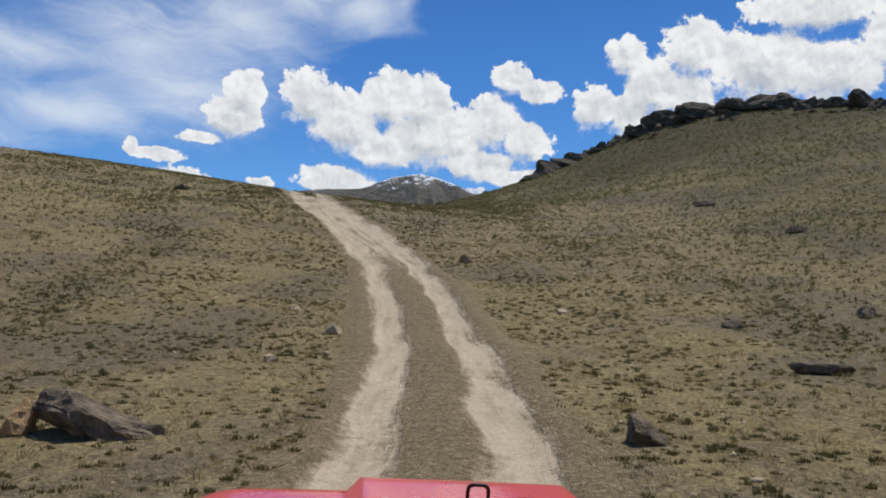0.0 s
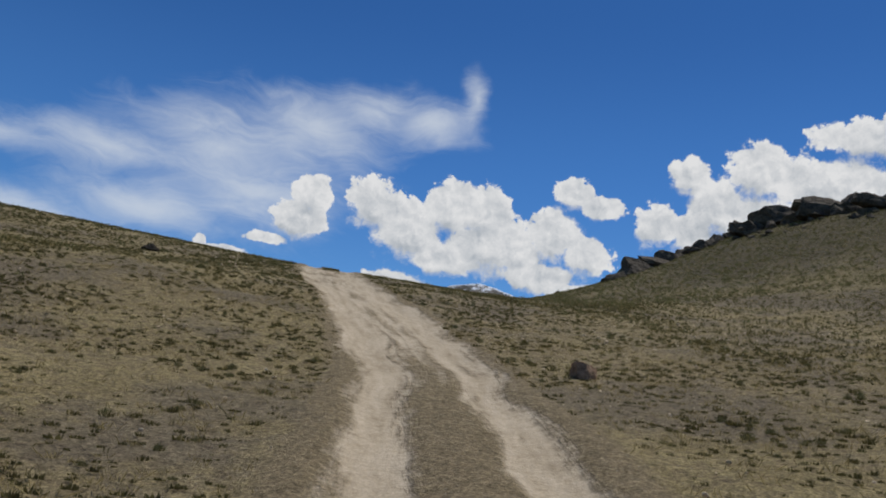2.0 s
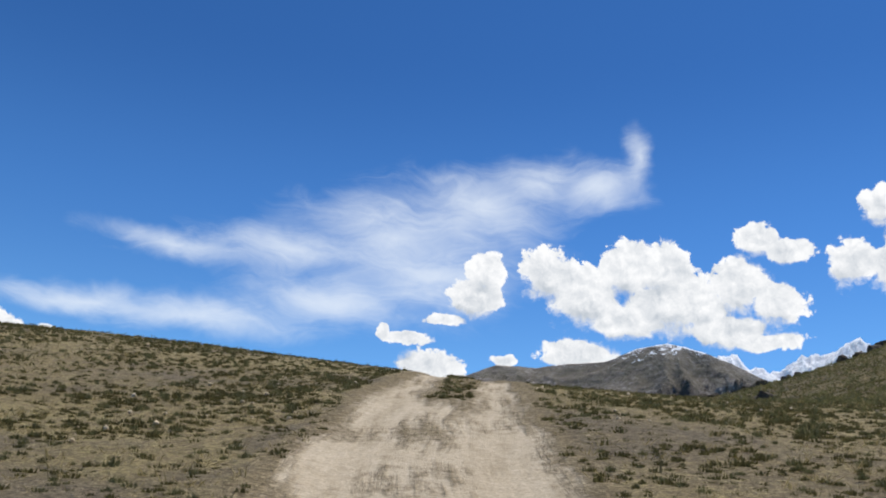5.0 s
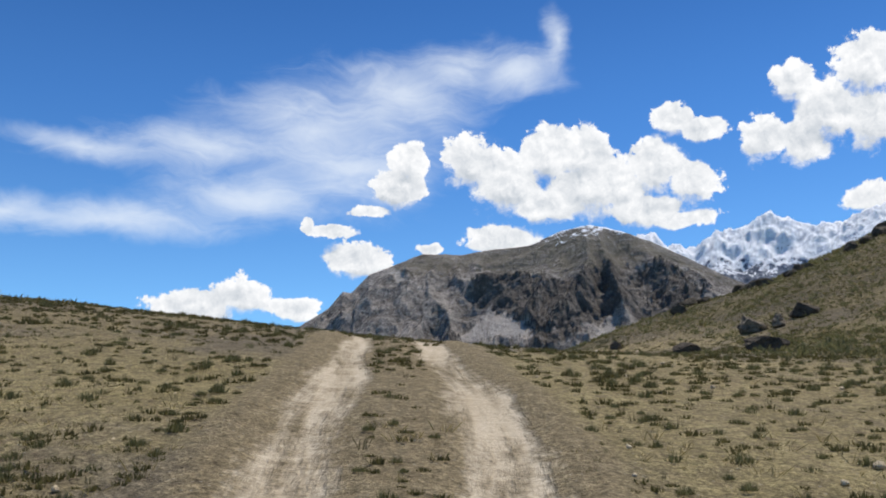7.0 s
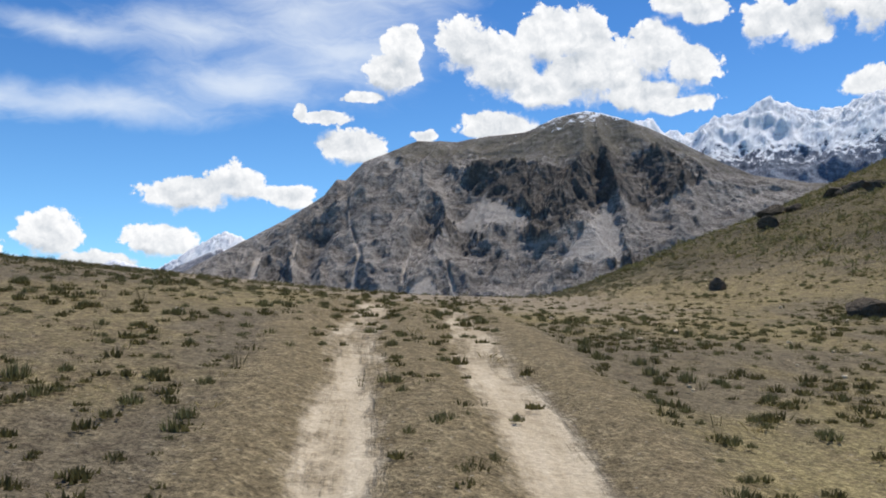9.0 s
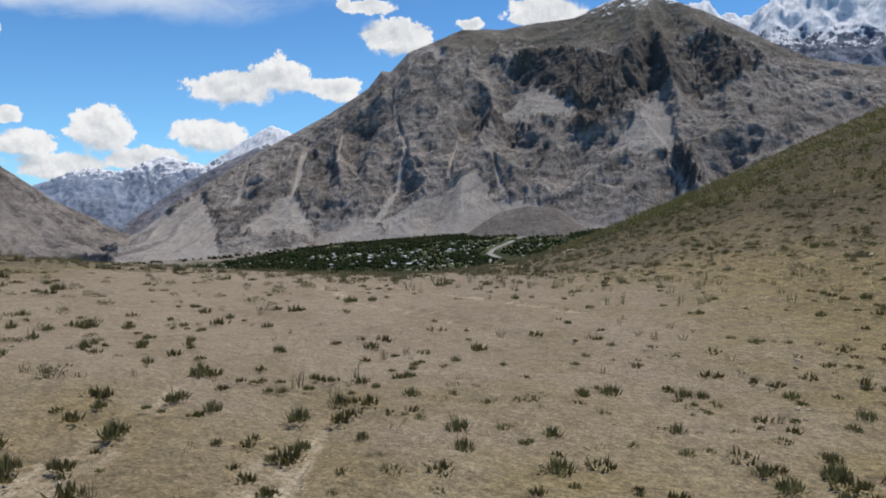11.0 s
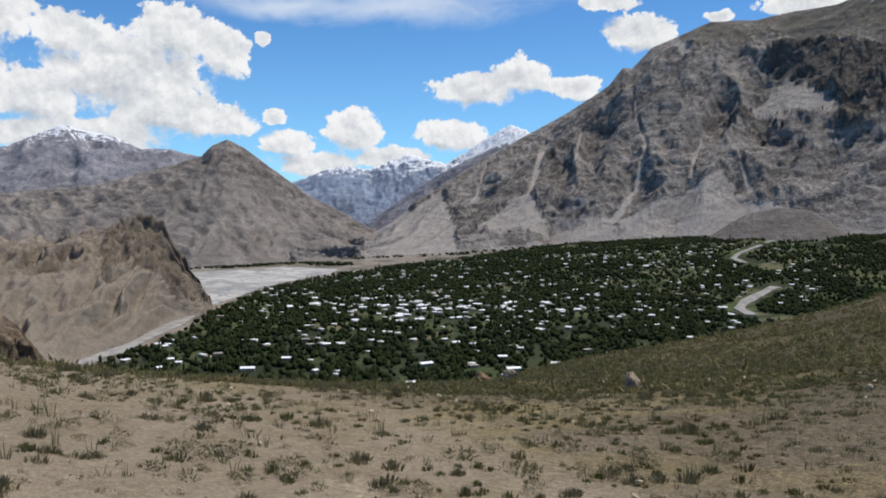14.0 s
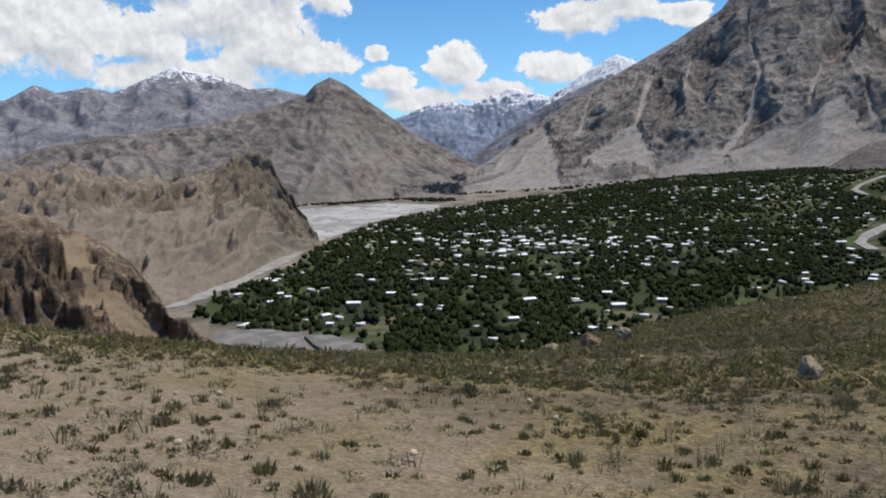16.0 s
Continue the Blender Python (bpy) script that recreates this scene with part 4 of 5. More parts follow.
def ridge_rocks():
    """Dark broken rocks along the crest of the right-hand hill."""
    rnd = random.Random(77)
    line = [(8.5, 109.5), (12.5, 111.5), (18, 111.5), (25, 111), (32, 112), (38, 116), (44, 120), (52, 118), (60, 114)]
    for i in range(len(line) - 1):
        (ax, ay), (bx, by) = line[i], line[i + 1]
        for k in range(12):
            u = rnd.random()
            back = rnd.uniform(-4.5, 1.5)
            x, y = ax + (bx - ax) * u + rnd.gauss(0, 0.5), ay + (by - ay) * u + back
            s = rnd.uniform(0.7, 2.0) * (1.5 if (28 < x < 38 and back > -2) else 1.0) * (0.6 if x < 14 else 1.0)
            boulder("ridge_rock", "dark broken rock on the hill crest", x, y, s * rnd.uniform(1.0, 1.8), s, s * rnd.uniform(0.5, 0.8), rnd.uniform(-40, 40),
                    ROCK_RIDGE, 100 + i * 20 + k, 3, 0.2, "rocks along the hill crest")
    brow = [(9, 98), (14.2, 103), (20, 103.5), (24.5, 103), (28, 100.5), (30, 100.5), (33, 98), (34.6, 97), (37, 92.5), (40.8, 89), (43.5, 84.5)]
    for (ax, ay), (bx, by) in zip(brow[:-1], brow[1:]):
        for k in range(9):
            u = rnd.random()
            x, y = ax + (bx - ax) * u + rnd.gauss(0, 0.4), ay + (by - ay) * u + rnd.uniform(-2.2, 1.0)
            s = rnd.choice((0.4, 0.6, 0.9, 1.2, 1.9)) * rnd.uniform(0.8, 1.2) * (1.2 if 26 < x < 37 or x > 41 else 1.0)
            boulder("ridge_rock", "dark broken rock on the hill crest", x, y, s * rnd.uniform(1.2, 3.2), s * 1.2, s * rnd.uniform(0.5, 1.1), rnd.uniform(-40, 40),
                    ROCK_RIDGE, int(x * 40) + k, 3, 0.25, "rocks along the hill crest")
    for k in range(60):
        x = rnd.uniform(22, 45)
        u = rnd.uniform(0, 1) ** 1.5
        y = float(np.interp(x, [p[0] for p in brow], [p[1] for p in brow])) - 0.8 - 8 * u
        s = rnd.uniform(0.3, 0.9) * (1.5 - u)
        boulder("ridge_rock", "broken brown rock on the slope under the crest", x, y, s * rnd.uniform(1.3, 2.4), s * 1.1, s * rnd.uniform(0.5, 0.8), rnd.uniform(-40, 40),
                ROCK_RIDGE, 700 + k, 2, 0.3, "rocks along the hill crest")
    for k in range(26):
        x = rnd.uniform(-7, 8)
        y = 97.5 + (x + 7) * 0.75 + rnd.uniform(-2.5, 2.5)
        s = rnd.uniform(0.3, 0.9)
        boulder("ridge_rock", "dark broken rock on the hill crest", x, y, s * 1.6, s, s * 0.7, rnd.uniform(-60, 60), ROCK_RIDGE, 300 + k, 2, 0.2, "rocks along the hill crest")


ridge_rocks()


def joined(name, verts, faces, material, label, category):
    """One mesh from numpy vertices (n, 3) and triangles (m, 3)."""
    me = bpy.data.meshes.new(name)
    me.vertices.add(len(verts))
    me.vertices.foreach_set("co", verts.astype(np.float32).ravel())
    me.loops.add(faces.size)
    me.loops.foreach_set("vertex_index", faces.astype(np.int32).ravel())
    me.polygons.add(len(faces))
    me.polygons.foreach_set("loop_start", np.arange(0, faces.size, 3, dtype=np.int32))
    me.update(calc_edges=True)
    me.materials.append(material)
    return tagged(new(name, me), label, category, kind="stuff")


def scatter(template, places, turns, sizes, tall):
    """Copies of a template (verts, tris) at places, turned and scaled."""
    v, f = template
    c, s = np.cos(turns)[:, None], np.sin(turns)[:, None]
    x = (v[None, :, 0] * c - v[None, :, 1] * s) * sizes[:, None]
    y = (v[None, :, 0] * s + v[None, :, 1] * c) * sizes[:, None]
    z = v[None, :, 2] * (sizes * tall)[:, None]
    out = np.stack([x, y, z], -1) + places[:, None, :]
    faces = f[None] + (np.arange(len(places)) * len(v))[:, None, None]
    return out.reshape(-1, 3), faces.reshape(-1, 3)


def tuft_template(rnd, blades, spread, lean, width):
    v, f = [], []
    for _ in range(blades):
        a, r = rnd.uniform(0, 6.283), spread * math.sqrt(rnd.random())
        bx, by = math.cos(a) * r, math.sin(a) * r
        h = rnd.uniform(0.55, 1.0)
        tx, ty = bx + rnd.gauss(0, lean) + math.cos(a) * lean * 0.6, by + rnd.gauss(0, lean) + math.sin(a) * lean * 0.6
        side = rnd.uniform(0, 6.283)
        wx, wy = math.cos(side) * width, math.sin(side) * width
        n = len(v)
        v += [(bx - wx, by - wy, -0.06), (bx + wx, by + wy, -0.06), ((bx + tx) / 2 + wx * 0.8, (by + ty) / 2 + wy * 0.8, h * 0.55), (tx, ty, h)]
        f += [(n, n + 1, n + 2), (n, n + 2, n + 3)]
    return np.array(v), np.array(f)


def shrub_template(rnd, leaves, size):
    v, f = [], []
    for _ in range(leaves):
        a, u, r = rnd.uniform(0, 6.283), rnd.random(), rnd.random() ** 0.45
        p = Vector((math.cos(a) * r * (1 - 0.45 * u), math.sin(a) * r * (1 - 0.45 * u), u * 0.6 * rnd.uniform(0.6, 1.2)))
        d1 = (Vector((rnd.gauss(0, 0.6), rnd.gauss(0, 0.6), rnd.gauss(0.7, 0.5))) + p * 0.7).normalized() * size * rnd.uniform(0.7, 1.4)
        d2 = Vector((rnd.gauss(0, 1), rnd.gauss(0, 1), rnd.gauss(0, 0.4))).normalized() * size * 0.3
        n = len(v)
        v += [p - d2, p + d2, p + d1]
        f += [(n, n + 1, n + 2)]
    return np.array([tuple(p) for p in v]), np.array(f)


def clump_template(rnd, blades, width):
    """A compact rounded hummock of short upright blades."""
    v, f = [], []
    for _ in range(blades):
        a, r = rnd.uniform(0, 6.283), rnd.random() ** 0.6
        b = Vector((math.cos(a), math.sin(a), 0)) * r * 0.75
        h = (1.0 - 0.55 * r * r) * rnd.uniform(0.5, 1.0)
        t = b * rnd.uniform(1.0, 1.5) + Vector((rnd.gauss(0, 0.12), rnd.gauss(0, 0.12), h))
        side = Vector((-math.sin(a + rnd.gauss(0, 0.8)), math.cos(a + rnd.gauss(0, 0.8)), 0)) * width * rnd.uniform(0.7, 1.3)
        n = len(v)
        v += [tuple(b - side - Vector((0, 0, 0.1))), tuple(b + side - Vector((0, 0, 0.1))), tuple(t)]
        f += [(n, n + 1, n + 2)]
    return np.array(v), np.array(f)


STRAW = leaf_material("dry_straw", (0.42, 0.34, 0.165), (0.26, 0.21, 0.095))
OLIVE = leaf_material("olive_grass", (0.085, 0.077, 0.03), (0.2, 0.172, 0.07))
SAGE = leaf_material("grey_green_sage", (0.125, 0.122, 0.052), (0.265, 0.245, 0.112))
SCRUB = leaf_material("grey_brown_scrub", (0.15, 0.135, 0.072), (0.3, 0.265, 0.155))
RIM_STALK = leaf_material("olive_stalks", (0.16, 0.145, 0.075), (0.27, 0.245, 0.13))
RIM_GRASS = leaf_material("green_grey_grass", (0.13, 0.135, 0.06), (0.23, 0.22, 0.11))
DEAD = leaf_material("dark_dead_stalks", (0.14, 0.12, 0.06), (0.27, 0.23, 0.125))


def plant_hill():
    rng = np.random.default_rng(4)
    rnd = random.Random(8)

    def field(x0, x1, y0, y1, n):
        x, y = rng.uniform(x0, x1, n), rng.uniform(y0, y1, n)
        return x, y

    def kept(x, y, road_gap, clump, bare_p):
        o = np.abs(road_offset(x, y))
        n = np.array([noise.fractal((a * 0.22, b * 0.22, 2.0), 0.8, 2.0, 3) for a, b in zip(x, y)])
        fade = 1 - ease(y, 68, 80)
        on_road = o < road_gap + 0.3 * n
        middle = (o < 0.4) & (y > 56) & (y < 78) & (rng.random(len(x)) < 0.6)
        bare = bare_ground(x, y)
        p = np.where(n > clump, 1.0, 0.72) * (1 - bare * (1 - bare_p))
        return middle | (((~on_road) | (rng.random(len(x)) < (1 - fade))) & (rng.random(len(x)) < p))

    def plant(name, label, material, zones, size, tall, clump, bare_p, gap=1.55):
        vs, fs, at = [], [], 0
        for templates, x0, x1, y0, y1, n, grow in zones:
            x, y = field(x0, x1, y0, y1, n)
            k = kept(x, y, gap, clump, bare_p)
            if any(templates is t for t in (low_far, grass_far, shrub_far)):      # plainer clumps keep away from the track
                near = np.abs(road_offset(x, y))
                k &= near > np.where(y > 78, 11.0, 8.0)
            x, y = x[k], y[k]
            z = hill_height(x, y) + np.array([noise.noise((a * 0.07, b * 0.07, 7.0)) for a, b in zip(x, y)]) * 0.18
            pick = rng.integers(0, len(templates), len(x))
            s = rng.uniform(size[0], size[1], len(x)) * rng.uniform(0.6, 1.1, len(x)) * grow
            for i, t in enumerate(templates):
                m = pick == i
                v, f = scatter(t, np.stack([x[m], y[m], z[m]], -1), rng.uniform(0, 6.283, m.sum()), s[m], rng.uniform(0.75, 1.25, m.sum()) * tall)
                vs.append(v)
                fs.append(f + at)
                at += len(v)
        joined(name, np.concatenate(vs), np.concatenate(fs), material, label, "grass")

    low = [tuft_template(rnd, 10, 0.8, 0.5, 0.05) for _ in range(5)]
    low_far = [tuft_template(rnd, 4, 0.8, 0.5, 0.12) for _ in range(5)]
    grass = [clump_template(rnd, 26, 0.13) for _ in range(5)]
    grass_far = [shrub_template(rnd, 8, 0.74) for _ in range(5)]
    stalk = [tuft_template(rnd, 10, 0.35, 0.22, 0.03) for _ in range(5)]
    shrub = [clump_template(rnd, 80, 0.07) for _ in range(6)]
    twig = [shrub_template(rnd, 90, 0.22) for _ in range(5)]
    shrub_far = [shrub_template(rnd, 15, 0.63) for _ in range(6)]
    plant("straw_grass", "dry yellow grass tufts over the hillside", STRAW,
          [(low, -11, 9, 2, 40, 9000, 1.0), (low, -15, 6, 35, 62, 3000, 1.0), (low, -32, 5, 56, 106, 1600, 0.9), (low_far, -45, 45, 0, 75, 9000, 1.4), (low_far, -45, 45, 70, 125, 10000, 1.5)],
          (0.07, 0.15), 0.75, -0.15, 0.1)
    plant("olive_grass", "low olive-green grass tufts over the hillside", OLIVE,
          [(grass, -11, 9, 2, 34, 10500, 1.1), (grass, -15, 6, 32, 60, 7500, 1.15), (grass, -30, 4, 50, 84, 12000, 1.35), (grass, -32, 5, 80, 106, 5000, 1.1), (grass_far, -45, 45, 0, 75, 16000, 1.6), (grass_far, 4, 34, 12, 70, 12000, 1.5), (grass_far, -32, -8, 8, 58, 8000, 1.4), (grass_far, -45, 45, 70, 125, 16000, 1.6),
           (grass_far, -40, -10, 97, 120, 14000, 1.0)],
          (0.045, 0.11), 0.7, -0.05, 0.25)
    plant("sage_shrubs", "small grey-green sage shrubs on the hillside", SAGE,
          [(shrub, -11, 9, 4, 40, 900, 0.8), (shrub, -14, 5, 40, 62, 1500, 0.8), (shrub, -30, 4, 54, 82, 3600, 0.9), (shrub, -32, 5, 74, 108, 2000, 0.75), (shrub_far, -45, 45, 0, 80, 5000, 1.1), (shrub_far, -14, 42, 66, 122, 14000, 1.5), (shrub_far, -45, -10, 92, 125, 5000, 1.2)],
          (0.07, 0.16), 0.9, 0.02, 0.6, 1.7)
    plant("dead_stalks", "dry upright stalks among the grass", DEAD,
          [(stalk, -11, 9, 4, 40, 1800, 0.8), (stalk, -32, 0, 60, 108, 3000, 0.9), (stalk, -40, 40, 0, 125, 5000, 1.2)], (0.06, 0.14), 1.0, 0.0, 0.5)
    # the scrub of the look-out flat, thicker towards the rim
    plant("rim_scrub", "small grey-green scrub on the sandy flat", SCRUB, [(twig, -31, -16.5, 74, 92, 1100, 0.7), (twig, -44, -8, 88, 117, 2600, 0.95), (shrub, -44, -8, 88, 117, 1500, 0.85), (twig, -44, -14, 97, 117, 1500, 0.85)],
          (0.09, 0.22), 0.75, -0.1, 1.0, 0.0)
    plant("rim_stalks", "dry upright stalks on the sandy flat", RIM_STALK, [(stalk, -44, -8, 86, 117, 3200, 1.0)], (0.08, 0.19), 1.1, -0.1, 1.0, 0.0)
    plant("rim_grass", "low green grass along the rim above the valley", RIM_GRASS, [(grass, -44, -14, 99, 117, 6500, 1.0), (low, -44, -10, 88, 112, 3200, 0.7), (grass, -44, -10, 90, 104, 2500, 0.9)], (0.06, 0.13), 0.8, -0.1, 1.0, 0.0)
    # stones in the soil
    stone = []
    for k in range(4):
        bm = rock_mesh(1, 0.8, 0.5, 500 + k, 1)
        bmesh.ops.triangulate(bm, faces=bm.faces)
        bm.verts.ensure_lookup_table()
        bm.verts.index_update()
        stone.append((np.array([tuple(v.co) for v in bm.verts]), np.array([[v.index for v in f.verts] for f in bm.faces])))
        bm.free()
    vs, fs, at = [], [], 0
    for x0, x1, y0, y1, n in [(-14, 12, 3, 62, 900), (-28, 6, 60, 105, 350), (-40, 40, 0, 120, 900)]:
        x, y = field(x0, x1, y0, y1, n)
        off = np.abs(road_offset(x, y)) > 1.7
        x, y = x[off], y[off]
        n = len(x)
        z = hill_height(x, y)
        s = rng.uniform(0.03, 0.1, n) * np.where(rng.random(n) < 0.1, 1.5, 1.0)
        pick = rng.integers(0, 4, n)
        for i, t in enumerate(stone):
            m = pick == i
            v, f = scatter(t, np.stack([x[m], y[m], z[m]], -1), rng.uniform(0, 6.283, m.sum()), s[m], np.ones(m.sum()))
            vs.append(v)
            fs.append(f + at)
            at += len(v)
    joined("loose_stones", np.concatenate(vs), np.concatenate(fs), ROCK_PALE, "small pale stones scattered over the soil", "stones")


plant_hill()
# ---- the valley: river, orchards, houses ----
def gravel_material():
    k = Mat("river_gravel", 0.9, specular=0.2)
    braid = k.noise(0.006, 6, 0.6, distort=2.5)
    c = k.ramp(braid, (0.4, (0.3, 0.28, 0.25)), (0.5, (0.43, 0.405, 0.365)), (0.6, (0.52, 0.49, 0.44)))
    c = k.mix(k.step(k.noise(0.012, 3, 0.5, distort=4.0), 0.56, 0.6), c, (0.24, 0.26, 0.26))
    return k.color(c)


GRAVEL = gravel_material()
TERRACE_PALE = plain_material("stream_gravel", (0.32, 0.3, 0.265), 0.9, vary=0.25, scale=0.06)
TERRACE = plain_material("dull_grey_gravel", (0.2, 0.185, 0.16), 0.9, vary=0.3, scale=0.08)


def flat_patch(name, label, ring, material, lift, kind="structure", category="river", sub=24):
    """A slab on the valley floor; ring of (bearing, distance)."""
    bm = bmesh.new()
    pts = []
    for (a0, d0), (a1, d1) in zip(ring, ring[1:] + ring[:1]):
        for i in range(sub // 4):
            u = i / (sub // 4)
            a, d = a0 + (a1 - a0) * u, d0 + (d1 - d0) * u
            w = noise.noise((a * 0.9, d * 0.006, 4.0))
            pts.append((a + w * 0.25, d * (1 + w * 0.012)))
    vs = []
    for a, d in pts:
        x, y = polar(np.array(a), np.array(d))
        vs.append(bm.verts.new((float(x), float(y), float(fan_rise(np.array(a), np.array(d))) + lift)))
    f = bm.faces.new(vs)
    f.normal_update()
    if f.normal.z < 0:
        f.normal_flip()
    ext = bmesh.ops.extrude_face_region(bm, geom=[f])
    for v in [e for e in ext["geom"] if isinstance(e, bmesh.types.BMVert)]:
        v.co.z -= lift + 2
    ob = part(name, bm, material, smooth_it=False)
    return tagged(ob, label, category, kind=kind)


def strip(name, label, line, width, material, lift, category="river"):
    left = [(a, d) for a, d in line]
    ring = [(a + math.degrees(width / d), d) for a, d in left] + [(a - math.degrees(width / d), d) for a, d in reversed(left)]
    return flat_patch(name, label, ring, material, lift, category=category)


FLOOD = [(45.6, 1400), (44.2, 1480), (41.5, 1760), (39.2, 1960), (37.4, 2060), (36.8, 2200), (38.8, 2300), (40.2, 2420), (41.5, 2330), (44.5, 2270), (46.5, 2200), (46.5, 1600)]
flat_patch("river_plain", "pale grey braided gravel plain of the river", FLOOD, GRAVEL, 1.2)
strip("river_arm", "narrow grey river below the tan hill", [(45.3, 1430), (47.5, 1180), (50.5, 1000), (53, 905), (56, 850)], 11, TERRACE_PALE, 1.5)
strip("side_stream", "pale gravel stream bed among the trees", [(7.0, 2750), (9.0, 2480), (10.3, 2300), (11.4, 2150), (10.6, 2060)], 8, TERRACE_PALE, 2.0)
strip("side_stream", "pale gravel stream bed among the trees", [(8.8, 1750), (10.0, 1600), (11.0, 1420), (10.2, 1330)], 9, TERRACE_PALE, 2.0)
flat_patch("gravel_terrace", "grey gravel terrace under the rim", [(45.6, 655), (46.2, 690), (44.5, 690), (42.2, 650), (42.0, 610), (44, 610)], TERRACE, 2.5, category="terrace")
flat_patch("gravel_terrace", "grey gravel terrace with a road bend", [(52.2, 690), (52, 730), (48.5, 722), (46.4, 700), (46.2, 650), (49, 640)], TERRACE, 2.5, category="terrace")

TREE = leaf_material("dark_orchard_leaf", (0.022, 0.031, 0.013), (0.06, 0.078, 0.03))
POPLAR = leaf_material("poplar_leaf", (0.03, 0.042, 0.016), (0.065, 0.08, 0.03))


STREAMS = [[(7.0, 2750), (9.0, 2480), (10.3, 2300), (11.4, 2150), (9.0, 2000)], [(8.8, 1750), (10.0, 1600), (11.0, 1420), (10.0, 1330), (6, 1290)]]


def clear_of_streams(a, d):
    ok = np.ones(len(a), bool)
    for line in STREAMS:
        for (a0, d0), (a1, d1) in zip(line[:-1], line[1:]):
            for u in np.linspace(0, 1, 6):
                aa, dd = a0 + (a1 - a0) * u, d0 + (d1 - d0) * u
                ok &= np.hypot(np.radians(a - aa) * dd, (d - dd) * 0.5) > 24
    return ok


def crown_template(seed, detail, tall):
    rnd = random.Random(seed)
    bm = bmesh.new()
    bmesh.ops.create_icosphere(bm, subdivisions=detail, radius=0.5)
    off = Vector((rnd.random() * 30, 0, 0))
    for v in bm.verts:
        k = 1 + 0.85 * noise.noise(v.co * 4.2 + off)
        v.co = Vector((v.co.x * k, v.co.y * k, (v.co.z + 0.5) * tall * k))
    bm.verts.index_update()
    out = (np.array([tuple(v.co) for v in bm.verts]), np.array([[v.index for v in f.verts] for f in bm.faces]))
    bm.free()
    return out


def village_places():
    rng = np.random.default_rng(30)
    out = []
    while len(out) < 295:
        if len(out) < 75:      # the bazaar, one long bright cluster
            a, d = rng.normal(31, 4.8), rng.normal(1340, 75)
        else:
            a, d = rng.uniform(6, 52), math.sqrt(rng.uniform(660 ** 2, 2300 ** 2))
        if inside(OASIS, np.array([a]), np.array([d]))[0] and clear_of_streams(np.array([a]), np.array([d]))[0]:
            out.append((float(a), float(d)))
    return out


PLACES = village_places()


def hut_places():
    rng = np.random.default_rng(37)
    n = 560
    a, d = rng.uniform(5, 52, n), np.sqrt(rng.uniform(640 ** 2, 2450 ** 2, n))
    a[:80], d[:80] = rng.normal(30, 6, 80), rng.normal(1340, 110, 80)
    keep = inside(OASIS, a, d) & clear_of_streams(a, d)
    a, d = a[keep], d[keep]
    return list(zip(a.tolist(), d.tolist()))


HUTS = hut_places()


def plant_valley():
    rng = np.random.default_rng(12)
    n = 100000
    a, d = rng.uniform(-14, 54, n), np.sqrt(rng.uniform(500 ** 2, 2760 ** 2, n))
    cl = np.array([noise.fractal((p * 0.22, q * 0.006, 1.0), 0.8, 2.0, 4) for p, q in zip(a, d)])
    ok = inside(OASIS, a, d) & clear_of_streams(a, d) & (rng.random(n) < np.where(cl > 0.02, 0.95, 0.24))
    a, d = a[ok], d[ok]
    x, y = polar(a, d)
    open_to = np.ones(len(a), bool)
    for i, (ha, hd) in enumerate(PLACES + HUTS):       # yards in front of the houses
        wide = 7 if i < len(PLACES) else 4
        hx, hy = polar(np.array(ha), np.array(hd))
        fx, fy = -math.sin(radians(ha)), math.cos(radians(ha))
        along, across = (x - hx) * fx + (y - hy) * fy, (x - hx) * fy - (y - hy) * fx
        open_to &= ~((np.abs(across) < wide) & (along > -3.4 * wide) & (along < 8))
    a, d, x, y = a[open_to], d[open_to], x[open_to], y[open_to]
    z = fan_rise(a, d)
    place = np.stack([x, y, z], -1)
    rough = [crown_template(k, 2, 0.85) for k in range(4)]
    plain = [crown_template(20 + k, 1, 0.85) for k in range(5)]
    tall = [crown_template(40 + k, 1, 3.4) for k in range(4)]
    for name, label, mat, temps, pick, size in (
            ("orchard_trees", "dark green orchard trees of the valley", TREE, rough, d < 900, (3.0, 7.5)),
            ("distant_orchard_trees", "dark green orchard trees far off in the valley", TREE, plain, d >= 900, (3.5, 9.5)),
            ("poplars", "slim poplars between the fields", POPLAR, tall, rng.random(len(d)) < 0.18, (1.6, 3.4))):
        vs, fs, at = [], [], 0
        idx = np.nonzero(pick)[0]
        which = rng.integers(0, len(temps), len(idx))
        for i, t in enumerate(temps):
            m = idx[which == i]
            v, f = scatter(t, place[m], rng.uniform(0, 6.283, len(m)), rng.uniform(size[0], size[1], len(m)), np.ones(len(m)))
            vs.append(v)
            fs.append(f + at)
            at += len(v)
        joined(name, np.concatenate(vs), np.concatenate(fs), mat, label, "trees")
    # belt of trees at the far end of the river plain, and scrub at the foot of the great mountain
    m = 550
    a = rng.uniform(36, 47, m)
    d = np.interp(a, [36, 38.8, 40.5, 42, 47], [2300, 2400, 2480, 2400, 2300]) + rng.uniform(0, 90, m)
    a2 = rng.uniform(8, 36, m)
    d2 = rng.uniform(2560, 2760, m)
    a, d = np.r_[a, a2], np.r_[d, d2]
    x, y = polar(a, d)
    v, f = scatter(plain[0], np.stack([x, y, fan_rise(a, d)], -1), rng.uniform(0, 6, len(a)), rng.uniform(5, 11, len(a)), np.ones(len(a)))
    joined("tree_belt", v, f, TREE, "belt of trees along the far river bank", "trees")


plant_valley()

